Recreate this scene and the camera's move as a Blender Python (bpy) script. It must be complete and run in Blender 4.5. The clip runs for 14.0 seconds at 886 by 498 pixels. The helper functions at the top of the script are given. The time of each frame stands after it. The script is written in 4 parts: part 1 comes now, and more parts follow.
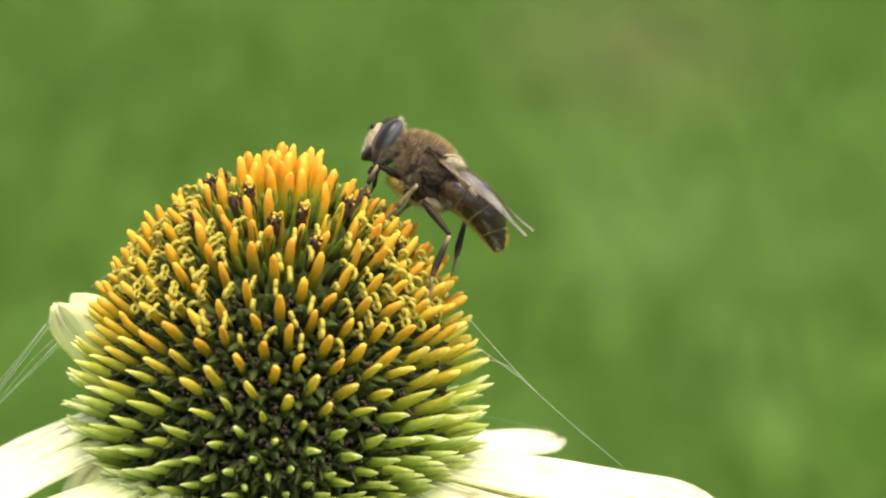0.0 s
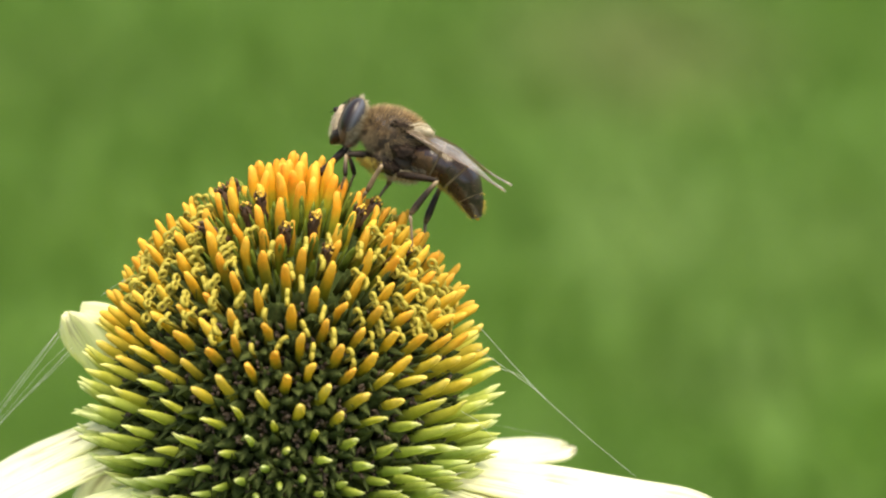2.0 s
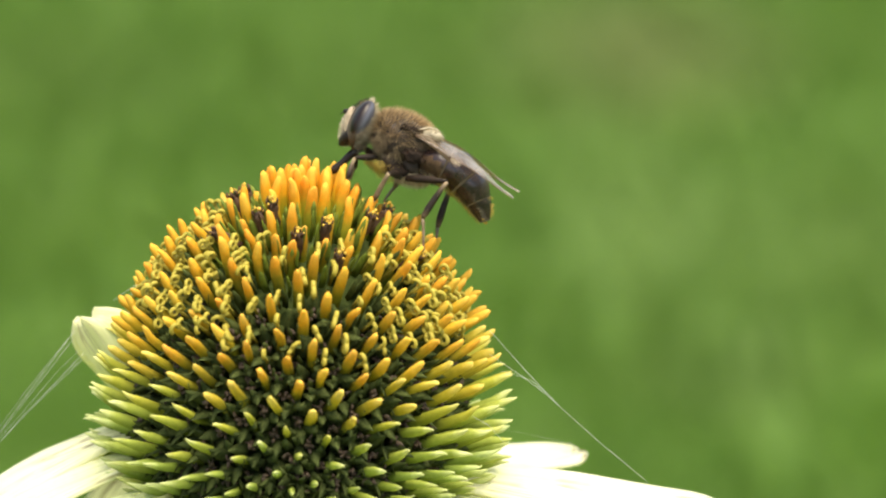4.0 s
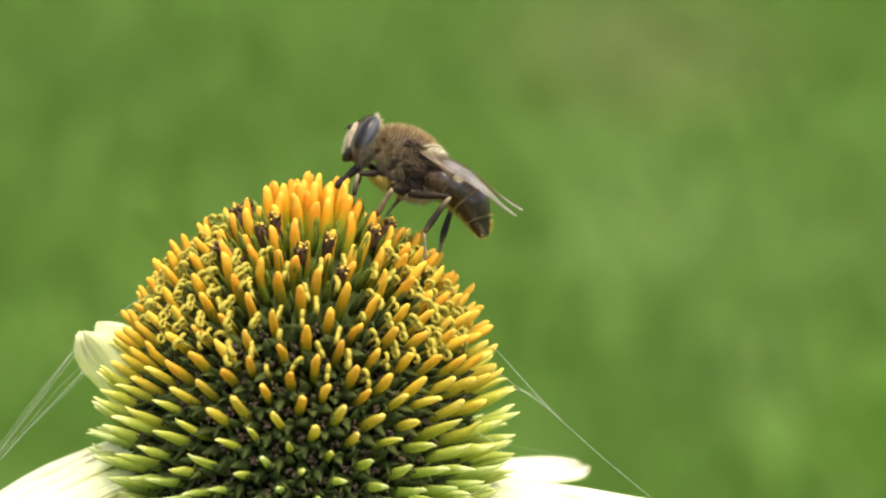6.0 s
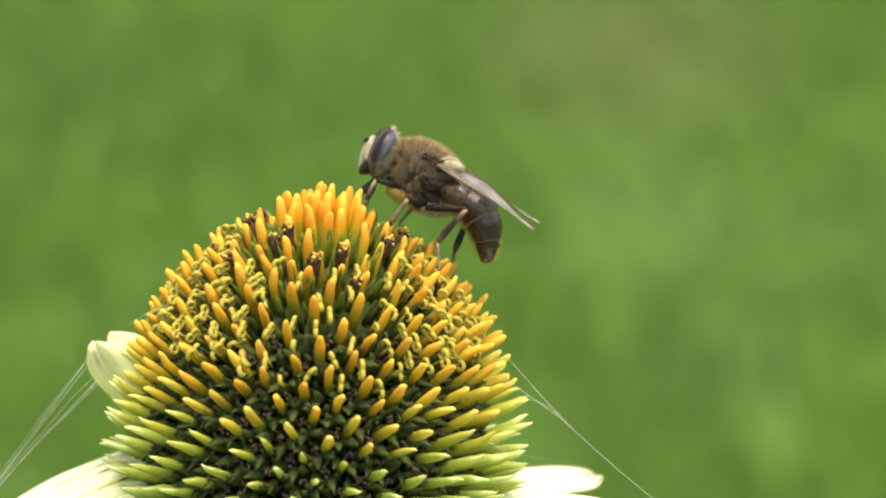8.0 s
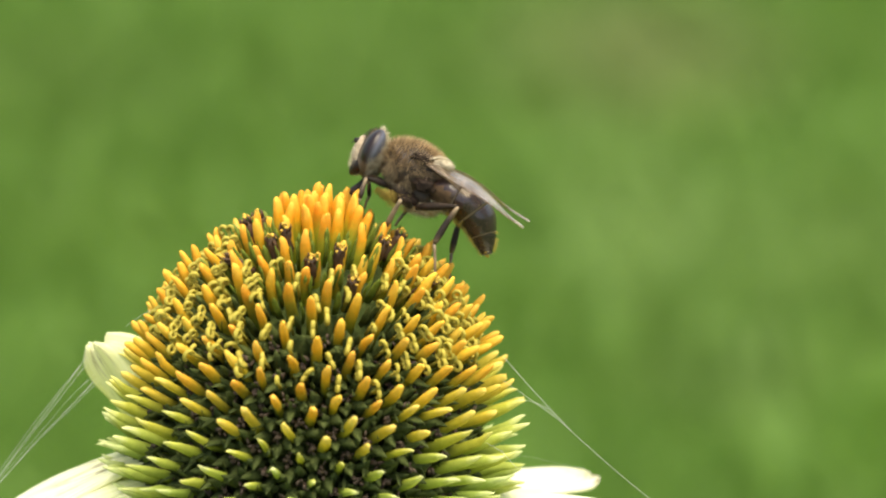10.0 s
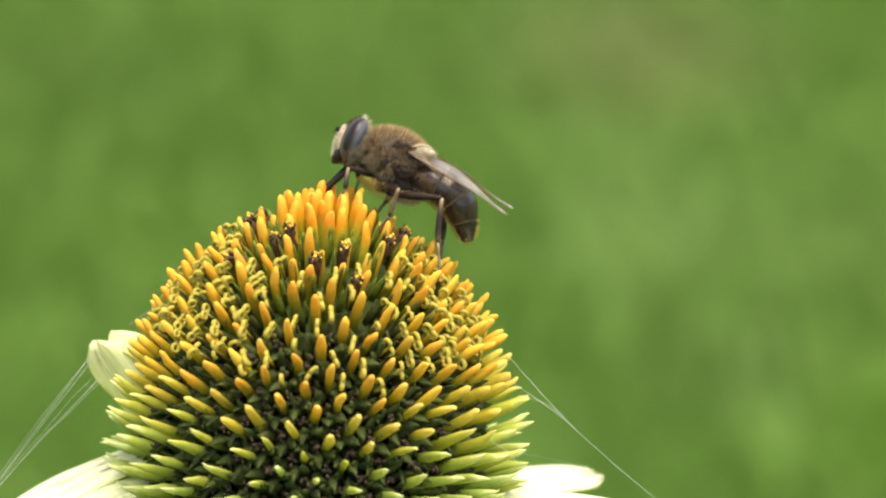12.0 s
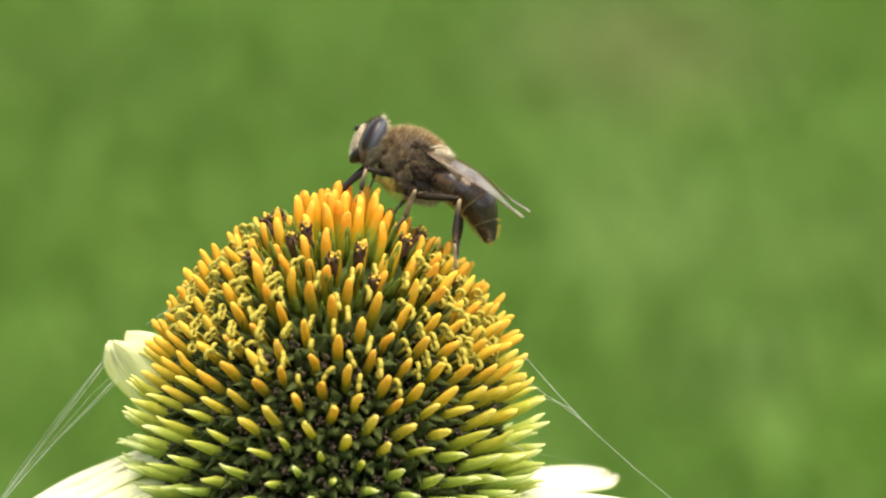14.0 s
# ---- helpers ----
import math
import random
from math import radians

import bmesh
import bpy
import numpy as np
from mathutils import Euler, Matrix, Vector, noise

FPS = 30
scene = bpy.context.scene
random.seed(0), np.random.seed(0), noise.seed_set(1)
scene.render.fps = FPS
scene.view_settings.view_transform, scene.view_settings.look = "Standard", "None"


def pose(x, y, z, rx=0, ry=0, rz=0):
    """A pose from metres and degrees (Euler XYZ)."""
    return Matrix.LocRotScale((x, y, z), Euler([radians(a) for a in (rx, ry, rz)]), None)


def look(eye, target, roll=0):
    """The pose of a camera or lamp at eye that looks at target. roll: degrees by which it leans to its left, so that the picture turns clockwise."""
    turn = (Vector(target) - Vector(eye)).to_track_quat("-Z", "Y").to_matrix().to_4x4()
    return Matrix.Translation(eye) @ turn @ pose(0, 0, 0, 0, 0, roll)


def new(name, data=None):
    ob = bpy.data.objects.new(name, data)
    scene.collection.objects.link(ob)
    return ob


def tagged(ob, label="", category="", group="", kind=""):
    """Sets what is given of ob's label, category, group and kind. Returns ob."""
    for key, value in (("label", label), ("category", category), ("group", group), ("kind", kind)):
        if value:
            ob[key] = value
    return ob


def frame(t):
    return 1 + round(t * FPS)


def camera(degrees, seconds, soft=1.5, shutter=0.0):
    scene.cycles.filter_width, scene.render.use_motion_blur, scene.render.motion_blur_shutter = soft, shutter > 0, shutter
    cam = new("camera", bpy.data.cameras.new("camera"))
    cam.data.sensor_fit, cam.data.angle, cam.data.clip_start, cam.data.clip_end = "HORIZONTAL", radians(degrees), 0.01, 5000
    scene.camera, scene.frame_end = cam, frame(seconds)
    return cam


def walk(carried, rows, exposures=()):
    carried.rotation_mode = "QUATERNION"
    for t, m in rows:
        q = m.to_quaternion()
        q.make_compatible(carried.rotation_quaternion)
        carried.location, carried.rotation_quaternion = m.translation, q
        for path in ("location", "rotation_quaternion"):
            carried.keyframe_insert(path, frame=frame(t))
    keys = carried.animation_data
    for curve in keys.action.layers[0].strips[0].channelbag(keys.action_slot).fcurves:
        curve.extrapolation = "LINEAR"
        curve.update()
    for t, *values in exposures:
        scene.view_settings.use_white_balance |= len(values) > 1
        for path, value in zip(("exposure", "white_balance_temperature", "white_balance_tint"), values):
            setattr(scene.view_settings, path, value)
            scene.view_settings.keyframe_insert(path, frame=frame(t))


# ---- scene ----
# the camera stands still; the flower and the fly move before it
LENS, TILT, REACH = 12.0, 19.0, 0.2989
EYE = Vector((0.0, 0.0, 0.80))
cam = camera(LENS, 14.0, soft=2.1)
VIEW = pose(EYE.x, EYE.y, EYE.z, 90 - TILT, 0, 0)
walk(cam, [(0.0, VIEW), (14.0, VIEW)], exposures=[(0.0, 1.2, 7450, 7), (3.0, 1.22, 7450, 7), (6.5, 1.26, 7450, 7), (10.0, 1.28, 7450, 7), (14.0, 1.28, 7450, 7)])
cam.data.dof.use_dof = True
cam.data.dof.focus_distance = REACH - 0.0055
cam.data.dof.aperture_fstop = 40.0

# ---- world and sun ----
SUN_ELEVATION, SUN_TURN = 76.0, 140.0
world = bpy.data.worlds.new("world")
scene.world = world
world.use_nodes = True
sky = world.node_tree.nodes.new("ShaderNodeTexSky")
sky.sky_type, sky.sun_disc = "NISHITA", False
sky.sun_elevation, sky.sun_rotation = radians(SUN_ELEVATION), radians(SUN_TURN)
sky.air_density, sky.dust_density, sky.ozone_density = 1.0, 3.0, 1.0
back = world.node_tree.nodes["Background"]
back.inputs["Strength"].default_value = 0.15
world.node_tree.links.new(sky.outputs[0], back.inputs[0])
sun = new("sun", bpy.data.lights.new("sun", "SUN"))
sun.data.energy, sun.data.angle, sun.data.color = 2.8, radians(48), (1.0, 0.95, 0.84)
_s = Vector((math.sin(radians(SUN_TURN)) * math.cos(radians(SUN_ELEVATION)),
             math.cos(radians(SUN_TURN)) * math.cos(radians(SUN_ELEVATION)), math.sin(radians(SUN_ELEVATION))))
sun.matrix_world = look(_s * 5, (0, 0, 0))

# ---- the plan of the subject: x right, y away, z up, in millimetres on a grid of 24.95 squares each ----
MM, GRID = 0.001, 24.95
SUBJECT = Matrix.Translation(VIEW @ Vector((0, 0, -REACH))) @ pose(0, 0, 0, -TILT, 0, 0)


def spot(u, v, y=0.0):
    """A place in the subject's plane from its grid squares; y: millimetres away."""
    k = (1 + y * MM / REACH) * MM / GRID
    return Vector(((u - 784) * k, y * MM, (441 - v) * k))


# ---- materials ----
def nodes_of(name):
    m = bpy.data.materials.new(name)
    m.use_nodes = True
    t = m.node_tree
    return m, t, t.nodes, t.links, t.nodes["Principled BSDF"]


def ramp(n, l, source, stops):
    r = n.new("ShaderNodeValToRGB")
    e = r.color_ramp.elements
    while len(e) < len(stops):
        e.new(0.5)
    for el, (at, c) in zip(e, stops):
        el.position, el.color = at, (*c, 1)
    l.new(source, r.inputs[0])
    return r.outputs[0]


def grain(n, l, coord, scale, detail=4.0, rough=0.6):
    x = n.new("ShaderNodeTexNoise")
    x.inputs["Scale"].default_value, x.inputs["Detail"].default_value, x.inputs["Roughness"].default_value = scale, detail, rough
    l.new(coord, x.inputs["Vector"])
    return x.outputs[0]


def blend(n, l, how, fac, a, b):
    x = n.new("ShaderNodeMix")
    x.data_type, x.blend_type = "RGBA", how
    for sock, val in ((x.inputs[0], fac), (x.inputs[6], a), (x.inputs[7], b)):
        if isinstance(val, bpy.types.NodeSocket):
            l.new(val, sock)
        elif isinstance(val, tuple):
            sock.default_value = (*val, 1)
        else:
            sock.default_value = val
    return x.outputs[2]


def maths(n, l, how, a, b=0.0):
    x = n.new("ShaderNodeMath")
    x.operation = how
    for sock, val in ((x.inputs[0], a), (x.inputs[1], b)):
        if isinstance(val, bpy.types.NodeSocket):
            l.new(val, sock)
        else:
            sock.default_value = val
    return x.outputs[0]


def bumped(n, l, p, height, strength, distance):
    b = n.new("ShaderNodeBump")
    b.inputs["Strength"].default_value, b.inputs["Distance"].default_value = strength, distance
    l.new(height, b.inputs["Height"])
    l.new(b.outputs[0], p.inputs["Normal"])


def surface(name, dark, light, scale=900.0, rough=0.5, bump=0.3, depth=0.0001, sheen=0.0, coat=0.0, through_light=0.0, spec=0.5, each=0.0):
    """A material whose colour wanders between two tones at two scales, with fine relief."""
    m, t, n, l, p = nodes_of(name)
    c = n.new("ShaderNodeTexCoord").outputs["Object"]
    g1, g2 = grain(n, l, c, scale), grain(n, l, c, scale * 5.3)
    mixed = maths(n, l, "ADD", maths(n, l, "MULTIPLY", g1, 0.65), maths(n, l, "MULTIPLY", g2, 0.35))
    col = ramp(n, l, mixed, [(0.34, dark), (0.66, light)])
    if each:
        isl = n.new("ShaderNodeNewGeometry").outputs["Random Per Island"]
        col = blend(n, l, "MULTIPLY", 1.0, col, ramp(n, l, isl, [(0.0, (1 - each,) * 3), (1.0, (1 + each,) * 3)]))
    l.new(col, p.inputs["Base Color"])
    p.inputs["Roughness"].default_value, p.inputs["Coat Weight"].default_value = rough, coat
    p.inputs["Specular IOR Level"].default_value = spec
    p.inputs["Sheen Weight"].default_value = sheen
    bumped(n, l, p, mixed, bump, depth)
    if through_light:
        lit(n, l, p, col, through_light)
    return m


def lit(n, l, p, col, part_of):
    """Lets part of the light pass through a thin, soft thing."""
    tr, mx = n.new("ShaderNodeBsdfTranslucent"), n.new("ShaderNodeMixShader")
    l.new(col, tr.inputs[0])
    mx.inputs[0].default_value = part_of
    l.new(p.outputs[0], mx.inputs[1])
    l.new(tr.outputs[0], mx.inputs[2])
    l.new(mx.outputs[0], n["Material Output"].inputs[0])


def spine_material(name, base, middle, body, tip, length, stops):
    """A cone spine: its colour runs from the foot to the tip."""
    m, t, n, l, p = nodes_of(name)
    tc = n.new("ShaderNodeTexCoord").outputs["Object"]
    z = n.new("ShaderNodeSeparateXYZ")
    l.new(tc, z.inputs[0])
    rnd = n.new("ShaderNodeObjectInfo").outputs["Random"]
    g = grain(n, l, tc, 1500.0)
    along = maths(n, l, "DIVIDE", z.outputs[2], length)
    along = maths(n, l, "ADD", along, maths(n, l, "MULTIPLY", maths(n, l, "SUBTRACT", g, 0.5), 0.16))
    along = maths(n, l, "ADD", along, maths(n, l, "MULTIPLY", maths(n, l, "SUBTRACT", rnd, 0.5), 0.16))
    col = ramp(n, l, along, list(zip(stops, (base, middle, body, tip))))
    hs = n.new("ShaderNodeHueSaturation")
    l.new(maths(n, l, "ADD", 0.488, maths(n, l, "MULTIPLY", rnd, 0.024)), hs.inputs["Hue"])
    l.new(maths(n, l, "ADD", 0.76, maths(n, l, "MULTIPLY", g, 0.48)), hs.inputs["Value"])
    l.new(col, hs.inputs["Color"])
    l.new(hs.outputs[0], p.inputs["Base Color"])
    p.inputs["Roughness"].default_value = 0.68
    p.inputs["Specular IOR Level"].default_value = 0.18
    st = n.new("ShaderNodeMapping")
    st.inputs["Scale"].default_value = (6000, 6000, 500)
    l.new(tc, st.inputs[0])
    bumped(n, l, p, grain(n, l, st.outputs[0], 1.0, 2.0), 0.25, 0.00008)
    lit(n, l, p, hs.outputs[0], 0.38)
    return m


def petal_material(name, stops):
    m, t, n, l, p = nodes_of(name)
    uv = n.new("ShaderNodeTexCoord").outputs["UV"]
    ob = n.new("ShaderNodeTexCoord").outputs["Object"]
    st = n.new("ShaderNodeMapping")
    st.inputs["Scale"].default_value = (1.6, 26.0, 1)
    l.new(uv, st.inputs[0])
    veins = grain(n, l, st.outputs[0], 1.0, 3.0)
    s = n.new("ShaderNodeSeparateXYZ")
    l.new(uv, s.inputs[0])
    along = maths(n, l, "ADD", s.outputs[0], maths(n, l, "MULTIPLY", maths(n, l, "SUBTRACT", veins, 0.5), 0.5))
    col = ramp(n, l, along, stops)
    col = blend(n, l, "MULTIPLY", 0.4, col, ramp(n, l, veins, [(0.32, (0.80, 0.82, 0.60)), (0.55, (1, 1, 1))]))
    spots = grain(n, l, ob, 330.0, 5.0, 0.7)
    col = blend(n, l, "MIX", ramp(n, l, spots, [(0.735, (0, 0, 0)), (0.76, (1, 1, 1))]), col, (0.16, 0.11, 0.04))
    st2 = n.new("ShaderNodeMapping")
    st2.inputs["Scale"].default_value = (1.3, 9.0, 1)
    l.new(uv, st2.inputs[0])
    cracks = grain(n, l, st2.outputs[0], 1.0, 1.5, 0.5)
    line = ramp(n, l, cracks, [(0.455, (0, 0, 0)), (0.5, (0.9, 0.9, 0.9)), (0.545, (0, 0, 0))])
    gate = ramp(n, l, grain(n, l, ob, 160.0, 3.0), [(0.46, (0, 0, 0)), (0.62, (1, 1, 1))])
    col = blend(n, l, "MIX", blend(n, l, "MULTIPLY", 1.0, line, gate), col, (0.22, 0.16, 0.06))
    l.new(col, p.inputs["Base Color"])
    p.inputs["Roughness"].default_value = 0.55
    bumped(n, l, p, veins, 0.5, 0.00025)
    lit(n, l, p, col, 0.5)
    return m


def lawn_material(name, blades):
    """Mown grass: fresh and dry patches over the ground, the same for the sheet and for its blades."""
    m, t, n, l, p = nodes_of(name)
    pos = n.new("ShaderNodeTexCoord").outputs["Object"]
    st = n.new("ShaderNodeMapping")
    st.inputs["Scale"].default_value = (1.0, 0.45, 1.0)
    l.new(pos, st.inputs[0])
    wide, fine = grain(n, l, st.outputs[0], 4.0, 2.0, 0.4), grain(n, l, pos, 160.0, 4.0, 0.6)
    col = ramp(n, l, wide, [(0.30, (0.081, 0.166, 0.021)), (0.5, (0.088, 0.180, 0.024)), (0.72, (0.100, 0.193, 0.031))])
    for (x, y, sx, sy), tone, much in PATCHES:
        mp = n.new("ShaderNodeMapping")
        mp.vector_type = "TEXTURE"
        mp.inputs["Location"].default_value, mp.inputs["Scale"].default_value = (x, y, 0), (sx, sy, 1)
        l.new(pos, mp.inputs[0])
        gr = n.new("ShaderNodeTexGradient")
        gr.gradient_type = "SPHERICAL"
        l.new(mp.outputs[0], gr.inputs[0])
        col = blend(n, l, "MIX", maths(n, l, "MULTIPLY", gr.outputs[1], much), col, tone)
    col = blend(n, l, "MULTIPLY", 0.4, col, ramp(n, l, fine, [(0.3, (0.55, 0.6, 0.5)), (0.7, (1.2, 1.15, 1.1))]))
    if blades:
        isl = n.new("ShaderNodeNewGeometry").outputs["Random Per Island"]
        col = blend(n, l, "MULTIPLY", 1.0, col, ramp(n, l, isl, [(0.0, (1.16, 1.17, 1.18)), (0.85, (1.63, 1.57, 1.70)), (1.0, (2.0, 1.75, 1.75))]))
    l.new(col, p.inputs["Base Color"])
    p.inputs["Roughness"].default_value = 0.6
    if blades:
        lit(n, l, p, col, 0.3)
    else:  # thatch, with the shade among dense blades multiplied into its colour
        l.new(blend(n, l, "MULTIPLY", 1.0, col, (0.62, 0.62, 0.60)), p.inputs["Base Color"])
        bumped(n, l, p, fine, 0.6, 0.02)
    return m


# place and half size of a patch, its tone, how strong
PATCHES = [
    ((0.13, 2.66, 0.13, 0.22), (0.170, 0.195, 0.072), 0.75),
    ((0.03, 2.62, 0.06, 0.16), (0.060, 0.120, 0.012), 0.5),
    ((-0.07, 2.60, 0.13, 0.22), (0.066, 0.132, 0.014), 0.5),
    ((0.12, 2.30, 0.10, 0.22), (0.155, 0.250, 0.064), 0.8),
    ((0.15, 2.05, 0.10, 0.08), (0.100, 0.160, 0.040), 0.5),
    ((0.24, 2.26, 0.09, 0.20), (0.135, 0.222, 0.050), 0.6),
    ((0.27, 2.70, 0.05, 0.20), (0.066, 0.140, 0.014), 0.4),
    ((-0.24, 2.62, 0.12, 0.16), (0.070, 0.136, 0.018), 0.65),
    ((-0.20, 2.30, 0.12, 0.14), (0.075, 0.150, 0.014), 0.5),
    ((-0.02, 2.12, 0.12, 0.14), (0.080, 0.160, 0.016), 0.4),
    ((0.25, 2.00, 0.10, 0.14), (0.125, 0.250, 0.032), 0.6),
]
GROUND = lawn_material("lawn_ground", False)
BLADES = lawn_material("lawn_blades", True)
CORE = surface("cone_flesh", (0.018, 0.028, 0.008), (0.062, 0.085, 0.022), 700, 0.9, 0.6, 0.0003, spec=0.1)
STEM = surface("stem_skin", (0.10, 0.16, 0.03), (0.18, 0.25, 0.06), 300, 0.55, 0.3)
PETAL = petal_material("petal_skin", [(0.0, (0.72, 0.77, 0.38)), (0.2, (0.85, 0.86, 0.60)), (0.5, (0.90, 0.89, 0.73)), (1.0, (0.89, 0.88, 0.66))])
YOUNG_PETAL = petal_material("young_petal_skin", [(0.0, (0.66, 0.72, 0.24)), (0.4, (0.82, 0.84, 0.40)), (0.8, (0.88, 0.88, 0.50)), (1.0, (0.90, 0.89, 0.58))])
CURL = surface("curled_style", (0.30, 0.25, 0.030), (0.47, 0.39, 0.068), 1500, 0.6, 0.4, 0.00006, through_light=0.2, spec=0.25)
TUBE = surface("withered_tube", (0.018, 0.008, 0.003), (0.10, 0.045, 0.012), 1800, 0.75, 0.5)
POLLEN = surface("pollen", (0.36, 0.20, 0.02), (0.68, 0.45, 0.06), 4000, 0.8, 0.8, 0.0001)
BUD = surface("floret_bud_skin", (0.020, 0.013, 0.008), (0.11, 0.068, 0.038), 2500, 0.65, 0.6)
FRESH = surface("fresh_bract_skin", (0.085, 0.120, 0.014), (0.21, 0.26, 0.034), 1400, 0.6, 0.3, spec=0.25, through_light=0.2)
BRACT = surface("bract_skin", (0.032, 0.044, 0.013), (0.105, 0.130, 0.038), 1400, 0.8, 0.3, spec=0.08, through_light=0.2)
SILK = surface("spider_silk", (0.55, 0.57, 0.54), (0.82, 0.84, 0.82), 400, 0.25, 0.0, through_light=0.4)
SHELL = surface("dark_shell", (0.008, 0.0048, 0.0042), (0.044, 0.025, 0.020), 700, 0.26, 0.6, 0.00012, spec=0.55)
TAN = surface("tan_shell", (0.022, 0.013, 0.008), (0.13, 0.078, 0.038), 450, 0.6, 0.5, 0.00012, spec=0.2)
EDGE = surface("pale_band", (0.05, 0.035, 0.025), (0.15, 0.105, 0.07), 1500, 0.5, 0.3)
SKIN = surface("thorax_skin", (0.010, 0.006, 0.004), (0.062, 0.036, 0.018), 700, 0.7, 0.5, 0.0002)
SIDE_FUR = surface("side_fur", (0.11, 0.07, 0.034), (0.50, 0.38, 0.22), 500, 0.6, 0.0, through_light=0.3, each=0.6)
FUR = surface("golden_fur", (0.26, 0.175, 0.082), (0.62, 0.46, 0.26), 500, 0.6, 0.0, through_light=0.45, each=0.65)
PALE_FUR = surface("pale_fur", (0.46, 0.39, 0.26), (0.78, 0.71, 0.55), 500, 0.6, 0.0, through_light=0.4, each=0.4)
YELLOW_FUR = surface("yellow_fur", (0.50, 0.36, 0.06), (0.80, 0.62, 0.16), 500, 0.6, 0.0, through_light=0.4)
FACE = surface("dusted_face", (0.12, 0.085, 0.05), (0.42, 0.34, 0.235), 1100, 0.7, 0.4, 0.0001)
DARK = surface("dark_joint", (0.006, 0.004, 0.003), (0.030, 0.018, 0.011), 1500, 0.8, 0.7, 0.0002, spec=0.15)
NAPE = surface("grey_nape", (0.03, 0.021, 0.014), (0.13, 0.095, 0.062), 1100, 0.7, 0.4, 0.0001)
BLACK = surface("black_shell", (0.007, 0.005, 0.004), (0.026, 0.018, 0.013), 900, 0.48, 0.3, spec=0.22)
LEG = surface("leg_shell", (0.003, 0.002, 0.0015), (0.024, 0.014, 0.008), 700, 0.6, 0.5, spec=0.2)
LEG_PALE = surface("pale_leg_shell", (0.08, 0.052, 0.028), (0.25, 0.18, 0.105), 1300, 0.5, 0.4)
LEG_LIGHT = surface("light_leg_shell", (0.13, 0.09, 0.05), (0.40, 0.30, 0.19), 1000, 0.5, 0.4)
BELLY = surface("belly_skin", (0.16, 0.115, 0.055), (0.44, 0.35, 0.19), 900, 0.7, 0.4, through_light=0.15)
VEIN = surface("wing_vein", (0.06, 0.032, 0.015), (0.17, 0.10, 0.05), 900, 0.4, 0.2)
WING_ROOT = surface("wing_root_skin", (0.20, 0.14, 0.085), (0.44, 0.34, 0.23), 900, 0.4, 0.3, through_light=0.4)
AMBER = surface("amber_plate", (0.30, 0.18, 0.06), (0.58, 0.42, 0.20), 900, 0.4, 0.3, through_light=0.2)


FLY_U, FLY_V, FLY_Y, FLY_SIZE = 742.0, 263.0, -3.5, 0.965


def fly_at(u, v, y=0.0):
    return Vector(((u - FLY_U) / GRID, y, (FLY_V - v) / GRID)) * MM


def eye_material():
    m, t, n, l, p = nodes_of("compound_eye")
    c = n.new("ShaderNodeTexCoord").outputs["Object"]
    st = n.new("ShaderNodeMapping")
    st.inputs["Rotation"].default_value = (0, radians(65), 0)
    l.new(c, st.inputs[0])
    band = n.new("ShaderNodeTexWave")
    band.bands_direction = "Z"
    band.inputs["Scale"].default_value, band.inputs["Distortion"].default_value = 240.0, 1.0
    l.new(st.outputs[0], band.inputs[0])
    # brown towards the face; behind, the sky's sheen painted in as blue-grey
    where = n.new("ShaderNodeSeparateXYZ")
    l.new(c, where.inputs[0])
    at = fly_at(660, 242)
    side = maths(n, l, "ADD", maths(n, l, "MULTIPLY", maths(n, l, "SUBTRACT", where.outputs[0], at.x), 875.0), maths(n, l, "MULTIPLY", maths(n, l, "SUBTRACT", where.outputs[2], at.z), -485.0))
    tone = n.new("ShaderNodeMix")
    tone.data_type, tone.blend_type = "RGBA", "MULTIPLY"
    tone.inputs[0].default_value = 1.0
    l.new(ramp(n, l, maths(n, l, "ADD", side, 0.5), [(0.28, (0.012, 0.006, 0.005)), (0.48, (0.026, 0.021, 0.023)), (0.74, (0.085, 0.086, 0.108))]), tone.inputs[6])
    cells = n.new("ShaderNodeTexVoronoi")
    cells.inputs["Scale"].default_value = 22000
    l.new(c, cells.inputs["Vector"])
    l.new(ramp(n, l, band.outputs[1], [(0.2, (0.75, 0.75, 0.75)), (0.8, (1.15, 1.15, 1.15))]), tone.inputs[7])
    l.new(tone.outputs[2], p.inputs["Base Color"])
    p.inputs["Roughness"].default_value = 0.36
    p.inputs["Specular IOR Level"].default_value = 0.3
    p.inputs["Coat Weight"].default_value, p.inputs["Coat Roughness"].default_value = 0.04, 0.3
    bumped(n, l, p, cells.outputs[0], 0.25, 0.00003)
    return m


